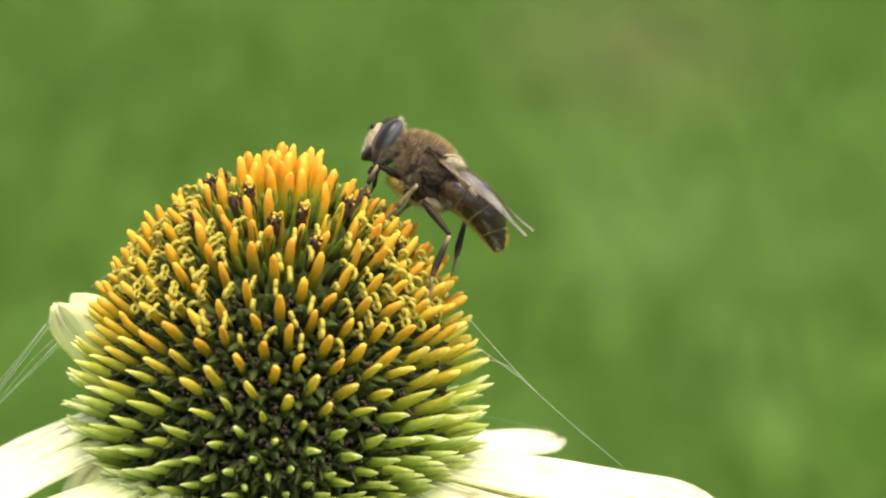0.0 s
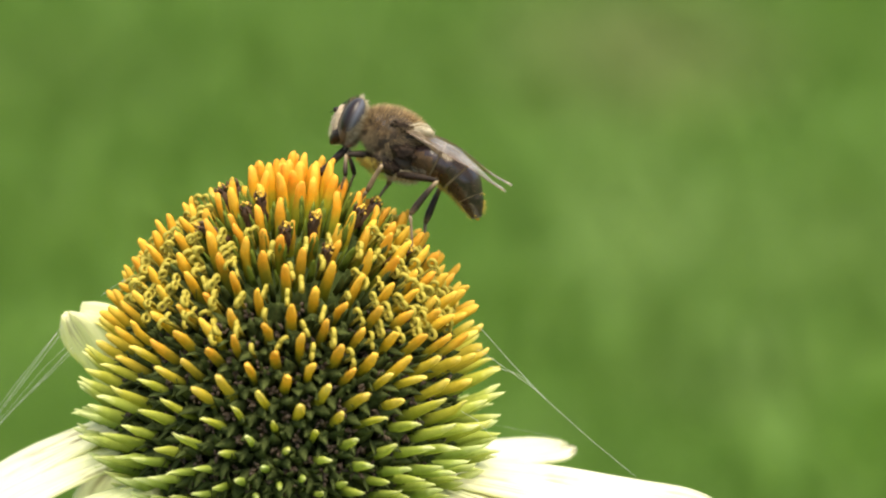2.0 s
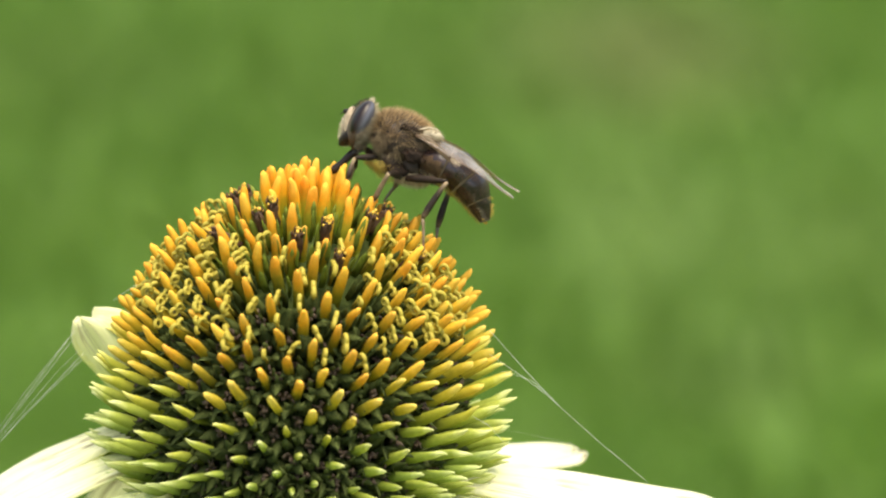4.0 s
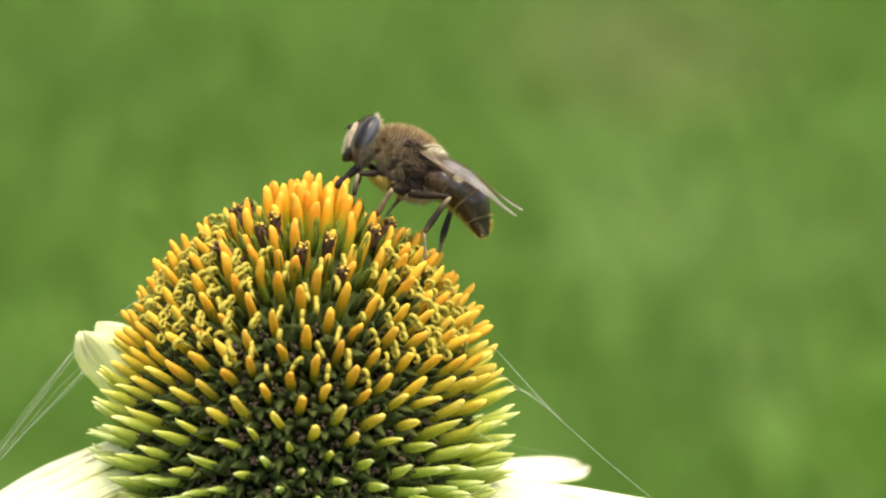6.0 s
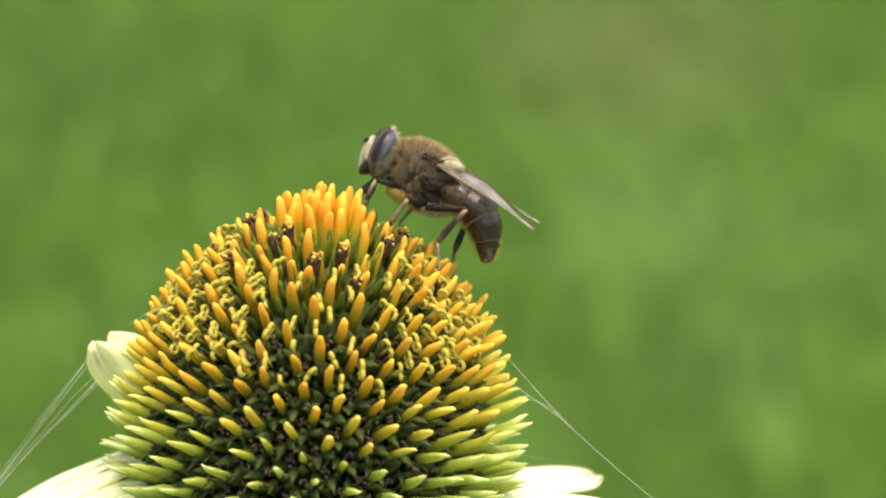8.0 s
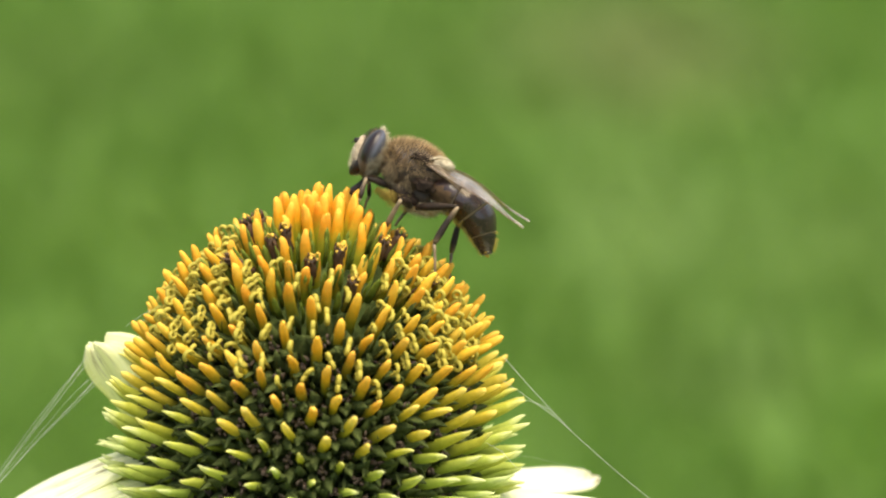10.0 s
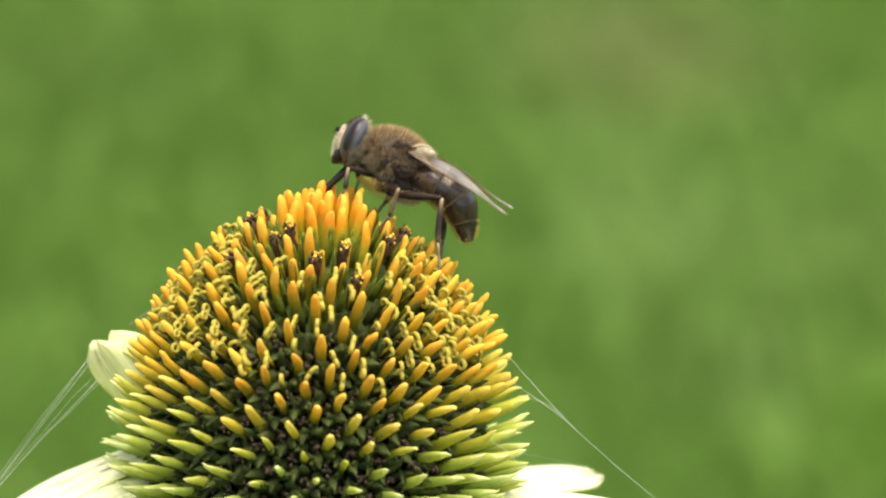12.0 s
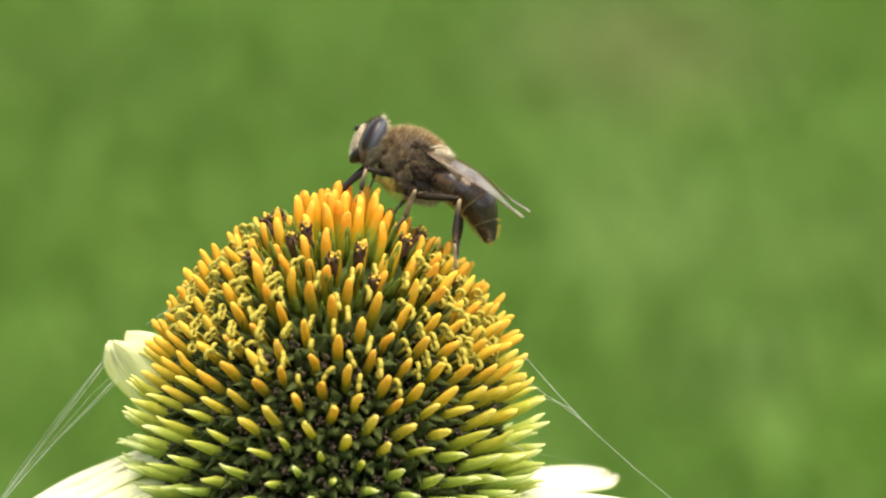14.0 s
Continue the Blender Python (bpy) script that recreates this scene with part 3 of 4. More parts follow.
def build_flower():
    root = new("coneflower")
    root.empty_display_size = 0.01
    tagged(root, "white coneflower with a spiny orange and green cone", "flower")
    # core and stem
    bm = bmesh.new()
    segs, rings = 48, 30
    rows = []
    for i in range(rings + 1):
        th = radians(1 + 119 * i / rings)
        row = []
        for k in range(segs):
            a = 2 * math.pi * k / segs
            p = on_cone(th, a, 4.1)
            row.append(bm.verts.new(p * (1 + 0.02 * noise.noise(p * 900))))
        rows.append(row)
    for r0, r1 in zip(rows, rows[1:]):
        for k in range(segs):
            bm.faces.new((r0[k], r0[(k + 1) % segs], r1[(k + 1) % segs], r1[k]))
    bm.faces.new(rows[0][::-1])
    bm.faces.new(rows[-1])
    bmesh.ops.recalc_face_normals(bm, faces=bm.faces)
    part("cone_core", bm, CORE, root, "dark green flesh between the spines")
    bm = bmesh.new()
    low = -9.0 * MM
    pts = [Vector((0, 0, low + 2 * MM)), Vector((0, 0.0, low - 5 * MM)), Vector((0.004, 0.006, -0.12)), Vector((0.006, 0.01, -0.40)), Vector((0, 0.0, -0.72))]
    sweep(bm, pts, [10.0 * MM, 2.6 * MM, 2.2 * MM, 2.4 * MM, 2.8 * MM], 14)
    part("stem", bm, STEM, root, "upright green stem")
    for spec in PETALS:
        petal(root, **spec)
    # spines and florets
    mats = [spine_material("spine_tier", *tier[3:], tier[1] * MM, (0.30, 0.56, 0.80, 0.99) if tier[0] < 70 else (0.18, 0.48, 0.80, 0.99)) for tier in TIERS]
    far_mats = [surface("far_spine_tier", tier[4], tier[5], 250, 0.5, through_light=0.25) for tier in TIERS]
    meshes = []
    for tier, m in zip(TIERS, mats):
        meshes.append([spine_mesh(tier[1] * q, tier[2] * w, b, tier[0] > 75, i) for i, (q, w, b) in enumerate(((1.0, 1.0, 0.3), (1.04, 0.92, 0.5), (0.97, 1.06, 0.15), (1.0, 0.96, 0.4), (1.02, 1.03, 0.2), (0.98, 0.98, 0.6)))])
        for me in meshes[-1]:
            me.materials.append(m)
    curls = [curl_mesh(k) for k in range(6)]
    buds = [bud_mesh(k) for k in range(4)]
    bract, tube, pollen = leaflet_mesh(), tube_mesh(), pollen_mesh()
    rng = random.Random(7)
    seeds = spiral()
    far, leaves = [], []
    for i, (th, az) in enumerate(seeds):
        deg = math.degrees(th)
        k = next(j for j, tier in enumerate(TIERS) if deg + rng.uniform(-1.5, 1.5) < tier[0])
        lift = float(np.interp(deg, (0, 20, 40, 55, 68, 80, 92, 102, 115), (0.5, 0.65, 0.65, 0.50, 0.42, 0.38, 0.34, 0.65, 1.0)))
        way = rising(th, az, lift)
        way = (way + Vector((rng.gauss(0, 0.045), rng.gauss(0, 0.045), rng.gauss(0, 0.03)))).normalized()
        tip = on_cone(th * 0.87 if deg < 17 else th, az)
        tip += way * (rng.gauss(0, 0.14) - 1.15 * math.exp(-((deg - 25) / 7.0) ** 2) - 0.15 * (deg < 15) - 0.32 * (15 <= deg < 56) + (0.3 + 0.55 * abs(math.cos(az))) * (deg > 76) + 0.45 * max(0, math.cos(az)) * (deg > 55)) * MM
        me = meshes[k][rng.randrange(6)]
        m = frame_of(way, tip - way * TIERS[k][1] * MM, rng.uniform(0, 360))
        if deg > 74:  # broad lances on the flanks, slim ones in front
            flank = abs(math.cos(az)) ** 2
            m = m @ Matrix.Diagonal((0.80 + 0.44 * flank, 0.80 + 0.44 * flank, 1, 1))
        if math.sin(az) > 0.55 and deg > 30:
            far.append((me, m, k))
        else:
            part("spine", me, None, root).matrix_local = m
        # what sits in the gap behind the spine
        gap_th, gap_az = th + radians(3.2), az + 1.05 / max(2.0, profile(th)[0]) * -1
        if math.sin(az) > 0.55 and deg > 30:
            continue
        if 31 < deg < 67 and rng.random() < 0.96 - max(0, (deg - 61) * 0.10):
            # the floret stands just above its spine, on the flanks with a second one beside it
            for aside in (0.0, 1.0) if abs(math.cos(az)) > 0.45 and deg < 60 else (0.0,):
                own_th, own_az = th - radians(3.0 - 3.6 * aside + rng.uniform(-0.6, 0.6)), az + (aside + rng.gauss(0.0, 0.35)) / profile(th)[0]
                part("curled_style", curls[rng.choice((0, 0, 1, 2, 3, 3, 4, 5))], CURL, root).matrix_local = frame_of(
                    rising(own_th, own_az, 0.22), on_cone(own_th, own_az, (1.65 if deg < 50 else 1.1) + rng.uniform(-.35, .35)), rng.gauss(0, 22) + rng.choice((0, 180))) @ Matrix.Scale(rng.uniform(0.85, 1.05), 4)
        if deg > 46:
            w2 = rising(gap_th, gap_az, 0.15)
            ob = part("floret_bud", buds[rng.randrange(4)], None, root)
            ob.matrix_local = frame_of(w2, on_cone(gap_th, gap_az, 2.9 + rng.uniform(-.3, .3)), rng.uniform(0, 360)) @ Matrix.Scale(1.25, 4)
        for side in (-0.75, 0.0, 0.75) if 9 < deg < 66 else ():
            w2 = rising(gap_th, gap_az, 0.3)
            aside = gap_az + side * 1.3 / max(2.0, profile(th)[0])
            leaves.append((bract, frame_of(rising(gap_th, aside, 0.3), on_cone(gap_th - radians(2.0) * side, aside, 2.9 + rng.uniform(-.4, .5)), rng.uniform(0, 360)), 0 if deg + rng.gauss(0, 4) > 36 else 1))
    for name, group, materials, label in (("spine_rest", far, far_mats, "spines round the back of the cone"), ("bract", leaves, [BRACT, FRESH], "small green bracts between the spines")):
        vs, fs, kinds = [], [], []
        for me, m, k in group:
            n0 = len(vs)
            vs += [m @ v.co for v in me.vertices]
            fs += [tuple(n0 + q for q in f.vertices) for f in me.polygons]
            kinds += [k] * len(me.polygons)
        me = bpy.data.meshes.new(name)
        me.from_pydata(vs, [], fs)
        for material in materials:
            me.materials.append(material)
        me.polygons.foreach_set("material_index", kinds)
        tagged(part(name, me, None, root, label), kind="stuff")
    for th, az, tilt in WITHERED:
        w2 = (rising(radians(th), radians(az), 0.4) + Vector((tilt, 0, 0))).normalized()
        ob = part("withered_floret", tube, TUBE, root, "dark brown withered floret")
        ob.matrix_local = frame_of(w2, on_cone(radians(th), radians(az), 2.2)) @ Matrix.Diagonal((1.08, 1.08, 1.0, 1)) @ pose(0, 0, 0, 0, 0, th * 37 + az)
        part("pollen", pollen, POLLEN, ob, "crumbs of yellow pollen")
    return root


PETALS = [
    dict(az=-10.4, length=22.3, width=7.9, start=1.9, end=8.4, radius=8.9, height=-2.6, notch=0.04, waist=0.44, sway=0.2, cup=0.04, label="long white petal spread out flat"),
    dict(az=33.6, length=13.1, width=5.9, start=10.2, end=-0.8, radius=10.8, height=-4.5, notch=0.10, waist=0.77, sway=-0.11, cup=0.05, label="short white petal with a notched tip"),
    dict(az=179.1, length=19.5, width=7.7, start=20.2, end=44, radius=10.5, height=-0.65, waist=0.46, sway=0.09, cup=0.12),
    dict(az=190.5, length=20.2, width=9.0, start=9.3, end=58.4, radius=10.8, height=-2.2, waist=0.36, sway=-0.2, cup=0.15, label="white petal bent over downwards"),
    dict(az=162, length=10.4, width=7.2, start=-38, end=-56, radius=9.6, height=-2.7, cup=-0.25, roll=0.3, notch=0.07, waist=0.8, twist=(50, 72), label="pale yellow petal standing up with a lobed tip"),
    dict(az=215, length=23, width=7.0, start=10, end=34, height=-3.4),
    dict(az=236, length=22, width=8.5, start=16, end=42, height=-3.4),
    dict(az=256, length=22, width=7.5, start=34, end=62),
    dict(az=280, length=22, width=7.5, start=34, end=62),
    dict(az=304, length=22, width=9.0, start=16, end=40, height=-3.4),
    dict(az=338, length=22, width=12.0, start=5, end=20, height=-3.2),
    dict(az=62, length=20, width=7.5, start=24, end=50),
    dict(az=92, length=20, width=7.5, start=24, end=50),
    dict(az=122, length=20, width=7.5, start=24, end=50),
]
WITHERED = [(19, 169, 0.0), (22.5, 172, -0.1), (31.5, 211, -1.6), (22, 230, 0.0), (16, 232, 0.0), (27.5, 266, 0.0), (23, 287, 0.0), (23, 330, 0.1), (25, 2, 0.1), (34.5, 290, 0.0), (39.5, 343, 0.3)]
flower = build_flower()


# ---- spider threads on the flower ----
def build_threads():
    root = new("spider_web")
    root.empty_display_size = 0.01
    tagged(root, "thin pale spider threads strung over the petals", "spider web")
    base = spot(CONE_U, CONE_V)
    lines = [
        ([(826, 560), (890, 632), (950, 695), (1025, 762), (1105, 828)], -5.0, 0.014),
        ([(825, 602), (878, 638), (925, 672), (950, 695)], -5.0, 0.012),
        ([(846, 632), (885, 642), (905, 652), (950, 695)], -5.0, 0.012),
        ([(796, 712), (824, 728), (850, 757)], -6.0, 0.015),
        ([(92, 560), (46, 622), (0, 684), (-60, 766), (-130, 862)], -1.0, 0.015),
        ([(90, 574), (44, 634), (0, 690), (-60, 768), (-130, 862)], -1.0, 0.012),
        ([(108, 600), (56, 655), (0, 712), (-60, 780), (-130, 862)], -1.0, 0.015),
        ([(88, 566), (50, 612), (2, 672), (-60, 757), (-130, 862)], -1.0, 0.010),
        ([(112, 604), (64, 652), (8, 706), (-60, 779), (-130, 862)], -1.0, 0.009),
        ([(104, 592), (60, 634), (4, 700), (-60, 772), (-130, 862)], -1.0, 0.008),
        ([(846, 735), (880, 741), (930, 752), (972, 759)], 4.0, 0.006),
        ([(160, 508), (185, 490), (215, 472)], 1.0, 0.017),
        ([(214, 482), (196, 494), (170, 506)], 1.0, 0.012),
    ]
    for pts, y, thick in lines:
        bm = bmesh.new()
        sweep(bm, [spot(u, v, y) - base for u, v in pts], [0.8 * thick * MM] * len(pts), 5)
        part("thread", bm, SILK, root)
    return root


web = build_threads()

# ---- the hoverfly: built on the same grid, facing the lower x ----


TURN65 = Matrix.Rotation(radians(-65), 3, "Y")
SPINE_LINE = [(764, 316), (796, 320), (826, 338), (850, 370), (861, 402), (867, 430)]
SPINE_HALF = [26, 36, 38, 33, 22, 9]
SPINE_WIDE = [2.0, 2.5, 2.5, 2.0, 1.2, 0.2]


def along_abdomen(s):
    x = s * (len(SPINE_LINE) - 1)
    i = np.arange(len(SPINE_LINE))
    u, v = np.interp(x, i, [p[0] for p in SPINE_LINE]), np.interp(x, i, [p[1] for p in SPINE_LINE])
    return u, v, np.interp(x, i, SPINE_HALF), np.interp(x, i, SPINE_WIDE)


JOINTS = [0.0, 0.27, 0.50, 0.74]
JOINT_AT = [along_abdomen(s)[:2] for s in JOINTS]


def abdomen_segment(s0, s1):
    bm = bmesh.new()
    n, sides = 16, 24
    rows, top = [], []
    for i in range(n):
        s = s0 + (s1 - s0) * i / (n - 1)
        u, v, half, wide = along_abdomen(min(max(s, 0), 1))
        ua, va = along_abdomen(min(max(s - 0.06, 0), 1))[:2]
        ub, vb = along_abdomen(min(max(s + 0.06, 0), 1))[:2]
        d = Vector((ub - ua, 0, va - vb)).normalized()
        nrm = Vector((-d.z, 0, d.x))
        e = i / (n - 1)
        k = 0.93 + 0.09 * math.sin(min(1, e * 1.35) * math.pi / 2) - (0.05 if i == n - 1 else 0.0)
        c = fly_at(u, v)
        rows.append([bm.verts.new(c + nrm * (half / GRID * MM * k * math.sin(w)) + Vector((0, wide * MM * k * math.cos(w), 0)))
                     for w in (2 * math.pi * q / sides for q in range(sides))])
    for i, (r0, r1) in enumerate(zip(rows, rows[1:])):
        for q in range(sides):
            f = bm.faces.new((r0[q], r0[(q + 1) % sides], r1[(q + 1) % sides], r1[q]))
            w = 2 * math.pi * (q + 0.5) / sides
            tan = math.sin(w) < (0.45 - 0.05 * i if s0 < 0.2 else -0.35 - 0.06 * i if s0 < 0.3 else -0.86) and (s0 > 0.3 or abs(math.cos(w)) > 0.3 or math.sin(w) < -0.5)
            f.material_index = 1 if i == n - 2 else (2 if tan else 0)
    bm.faces.new(rows[0][::-1])
    bm.faces.new(rows[-1])
    bmesh.ops.recalc_face_normals(bm, faces=bm.faces)
    return bm


def fringe(centre, axes, turn, count, length, thick, keep, sweep_back=(0, 0, 0), seed=1, spread=0.35):
    """Hairs standing on an ellipsoid where keep(direction) holds."""
    rng, out = random.Random(seed), []
    while len(out) < count:
        d = Vector((rng.gauss(0, 1), rng.gauss(0, 1), rng.gauss(0, 1))).normalized()
        if not keep(turn @ d):
            continue
        p = Vector(centre) + turn @ Vector((d.x * axes[0], d.y * axes[1], d.z * axes[2])) * 0.98
        w = turn @ Vector((d.x / axes[0], d.y / axes[1], d.z / axes[2])).normalized()
        w = (w + Vector(sweep_back) + Vector((rng.gauss(0, 1), rng.gauss(0, 1), rng.gauss(0, 1))) * spread * 0.6).normalized()
        out.append((p, w * length * MM * rng.uniform(0.55, 1.15)))
    return hairs(out, thick * MM)


def grown(me, count, length, thick, keep, seed):
    """Short hairs on the faces of a mesh, swept back along the body, where keep(place, normal) holds."""
    rng, out = random.Random(seed), []
    faces = [f for f in me.polygons if len(f.vertices) == 4 and keep(f.center, f.normal)]
    areas = [f.area for f in faces]
    for f in rng.choices(faces, areas, k=count):
        a, b = rng.random(), rng.random()
        v = [me.vertices[q].co for q in f.vertices]
        at = (v[0] * (1 - a) + v[1] * a) * (1 - b) + (v[3] * (1 - a) + v[2] * a) * b
        w = (f.normal + Vector((0.55, 0, -0.45)) + Vector((rng.gauss(0, 0.25), rng.gauss(0, 0.25), rng.gauss(0, 0.25)))).normalized()
        out.append((at, w * length * MM * rng.uniform(0.5, 1.15)))
    return hairs(out, thick * MM)


def wing(parent, base, tip, chord, breadth, label):
    """A veined wing from base to tip; chord: the way from its leading to its trailing edge."""
    base, tip, chord = Vector(base), Vector(tip), Vector(chord).normalized()
    d = tip - base
    length = d.length
    d.normalize()
    chord = (chord - d * chord.dot(d)).normalized()
    up = d.cross(chord)

    def on(s, w):
        front = -0.10 * math.sin(s * math.pi) * breadth
        back = breadth * (0.30 + 0.75 * math.sin(min(1, s * 1.25 + 0.05) * math.pi * 0.62)) * max(0.0, 1 - max(0, (s - 0.42) / 0.58) ** 1.7) ** 0.8
        c = front * (1 - w) + back * w
        wave = 0.10 * math.sin(w * 9 + s * 3) * (1 - w) * MM + 0.22 * MM * math.sin(s * 2.6) * w
        bow = Vector((0, 0.40 * MM * math.sin(math.pi * s) * (1 if base.y > 0 else -1) * (1 - 0.7 * w), 0))
        arch = Vector((0, 0, 0.74 * MM * max(0.0, math.sin(math.pi * min(1, s * 1.2))) * math.sin(w * math.pi / 2)))  # over the back
        return base + d * length * s + chord * c * MM + up * wave + bow + arch
    bm = bmesh.new()
    nu, nv = 22, 8
    grid = [[bm.verts.new(on(i / nu, j / nv)) for j in range(nv + 1)] for i in range(nu + 1)]
    for i in range(nu):
        for j in range(nv):
            bm.faces.new((grid[i][j], grid[i + 1][j], grid[i + 1][j + 1], grid[i][j + 1]))
    bmesh.ops.remove_doubles(bm, verts=bm.verts, dist=1e-7)
    ob = part("wing", bm, WING, parent, label)
    sol = ob.modifiers.new("thickness", "SOLIDIFY")
    sol.thickness = 0.02 * MM
    for w0, w1, s1, r in ((0.0, 0.0, 0.97, 0.036), (0.10, 0.06, 0.80, 0.026), (0.22, 0.22, 0.96, 0.026), (0.34, 0.46, 0.86, 0.022), (0.48, 0.74, 0.72, 0.024), (0.62, 0.95, 0.46, 0.024)):
        vb = bmesh.new()
        pts = [on(s1 * i / 12, w0 + (w1 - w0) * i / 12) for i in range(13)]
        sweep(vb, pts, [r * MM * (1 - 0.55 * i / 12) for i in range(13)], 5)
        part("vein", vb, VEIN, ob)
    return ob


def build_fly():
    root = new("hoverfly")
    root.scale = (FLY_SIZE,) * 3
    root.empty_display_size = 0.005
    tagged(root, "brown furry hoverfly with dark eyes on the cone", "hoverfly")
    # thorax
    tilt = Matrix.Rotation(radians(29), 3, "Y")
    tc, ta = fly_at(733, 282), (2.65 * MM, 2.2 * MM, 1.88 * MM)
    bm = bmesh.new()
    ball(bm, tc, ta, tilt, 20, 32, 0.06)
    ball(bm, fly_at(715, 318), (1.25 * MM, 1.6 * MM, 1.15 * MM), tilt, 12, 18, 0.1, 3)
    ball(bm, fly_at(745, 325), (1.3 * MM, 1.6 * MM, 1.0 * MM), tilt, 12, 18, 0.1, 5)
    thorax = part("thorax", bm, SKIN, root, "dark thorax under golden brown fur")
    part("fur", fringe(tc, ta, tilt, 4600, 0.62, 0.011, lambda d: d.z > (0.12 if d.y > 0 else 0.15) + 0.30 * noise.noise(d * 3.5) and not (d.y < -0.6 and -0.05 < d.x < 0.75 and d.z < 0.66), (0.35, 0, 0.0), 1), FUR, thorax)
    part("fur", fringe(tc, ta, tilt, 2300, 0.62, 0.010, lambda d: d.y < -0.25 and d.z < 0.5 and noise.noise(d * 3.6 + Vector((3, 1, 7))) > -0.30 and not (d.x > -0.15 and d.z < -0.18), (0.25, 0, -0.5), 2), SIDE_FUR, thorax)
    part("fur", fringe(fly_at(712, 322), (1.4 * MM, 1.7 * MM, 1.2 * MM), tilt, 700, 0.42, 0.006, lambda d: d.z < -0.05, (0.1, 0, -0.6), 3), YELLOW_FUR, thorax)
    # pale belly with a bright fringe of hairs
    bm = bmesh.new()
    ball(bm, fly_at(746, 348), (1.35 * MM, 1.5 * MM, 0.62 * MM), Matrix.Rotation(radians(14), 3, "Y"), 12, 18, 0.15, 4)
    belly = part("belly", bm, BELLY, root, "pale tan belly")
    part("fur", fringe(fly_at(746, 348), (1.35 * MM, 1.5 * MM, 0.62 * MM), Matrix.Rotation(radians(14), 3, "Y"), 900, 0.34, 0.007, lambda d: d.z < 0.1, (0.2, 0, -0.4), 61), PALE_FUR, belly)
    part("fur", fringe(fly_at(692, 316), (1.1 * MM, 1.3 * MM, 0.55 * MM), tilt, 1100, 0.55, 0.008, lambda d: d.z < 0.0, (-0.35, 0, -0.7), 62), YELLOW_FUR, thorax)
    bm = bmesh.new()
    ball(bm, fly_at(779, 288), (0.80 * MM, 1.5 * MM, 0.5 * MM), tilt, 10, 18, 0.05)
    plate = part("scutellum", bm, AMBER, root, "amber plate behind the thorax")
    part("fur", fringe(fly_at(779, 288), (0.80 * MM, 1.5 * MM, 0.48 * MM), tilt, 600, 0.42, 0.011, lambda d: d.z > -0.1, (0.9, 0, -0.1), 4), FUR, plate)
    bm = bmesh.new()
    ball(bm, fly_at(752, 311, -2.1), (0.78 * MM, 0.34 * MM, 0.50 * MM), tilt, 14, 22, 0.7)
    ball(bm, fly_at(722, 334, -1.15), (0.85 * MM, 0.6 * MM, 0.62 * MM), tilt, 10, 16, 0.4, 7)
    ball(bm, fly_at(748, 264, -1.95), (0.80 * MM, 0.30 * MM, 0.34 * MM), tilt, 14, 22, 0.7, 2)
    joint = part("wing_joint", bm, DARK, root, "dark brown wing joint")
    part("fur", fringe(fly_at(750, 264, -1.75), (0.85 * MM, 0.42 * MM, 0.36 * MM), tilt, 260, 0.45, 0.009, lambda d: d.y < 0.2, (0.5, 0, -0.2), 21), SIDE_FUR, joint)
    bm = bmesh.new()
    sweep(bm, [fly_at(750, 272, -2.0), fly_at(766, 262, -1.9), fly_at(782, 260, -1.7), fly_at(794, 263, -1.5), fly_at(804, 274, -1.3)],
          [0.04 * MM, 0.05 * MM, 0.07 * MM, 0.05 * MM, 0.02 * MM], 8, 1.6)
    ball(bm, fly_at(786, 274, -1.75), (0.78 * MM, 0.40 * MM, 0.36 * MM), Matrix.Rotation(radians(12), 3, "Y"), 12, 18, 0.25, 9)
    scale = part("wing_scale", bm, PALE_FUR, root, "cream scale over the wing root")
    part("fur", fringe(fly_at(786, 273, -1.75), (0.78 * MM, 0.42 * MM, 0.36 * MM), tilt, 420, 0.36, 0.009, lambda d: d.y < 0.3, (0.9, 0, -0.1), 23), PALE_FUR, scale)
    # translucent fan at the root of the wing
    bm = bmesh.new()
    for k in range(5):
        end = fly_at(800 + 7 * k, 288 + 11 * k, -2.2 - 0.12 * k)
        mid = fly_at(778 + 4 * k, 276 + 6 * k, -2.45)
        sweep(bm, [fly_at(752, 270, -2.1), mid, end], [0.04 * MM, 0.09 * MM, 0.015 * MM], 6, 0.35, side=(0, 1, 0.3))
    part("wing_root", bm, WING_ROOT, root, "tan pleated root of the wing")
    # head
    hc = fly_at(656, 250)
    bm = bmesh.new()
    ball(bm, hc, (1.80 * MM, 2.2 * MM, 0.98 * MM), TURN65, 18, 28, 0.03)
    for f in bm.faces:
        f.material_index = 1
    ball(bm, fly_at(655, 283), (0.78 * MM, 0.95 * MM, 0.50 * MM), Matrix.Rotation(radians(-30), 3, "Y"), 12, 18, 0.05)
    for f in bm.faces:
        f.material_index = 1
    ball(bm, fly_at(637, 249), (1.30 * MM, 1.15 * MM, 0.60 * MM), Matrix.Rotation(radians(-76), 3, "Y"), 14, 20, 0.03)
    head = part("head", bm, FACE, root, "head with a pale dusted face")
    head.data.materials.append(NAPE)
    for side in (-1, 1):
        bm = bmesh.new()
        ball(bm, fly_at(660, 242, 1.3 * side), (1.48 * MM, 1.2 * MM, 0.72 * MM), Matrix.Rotation(radians(-61), 3, "Y"), 18, 26)
        part("eye", bm, EYE_SKIN, head, "large dark grey compound eye")
    bm = bmesh.new()
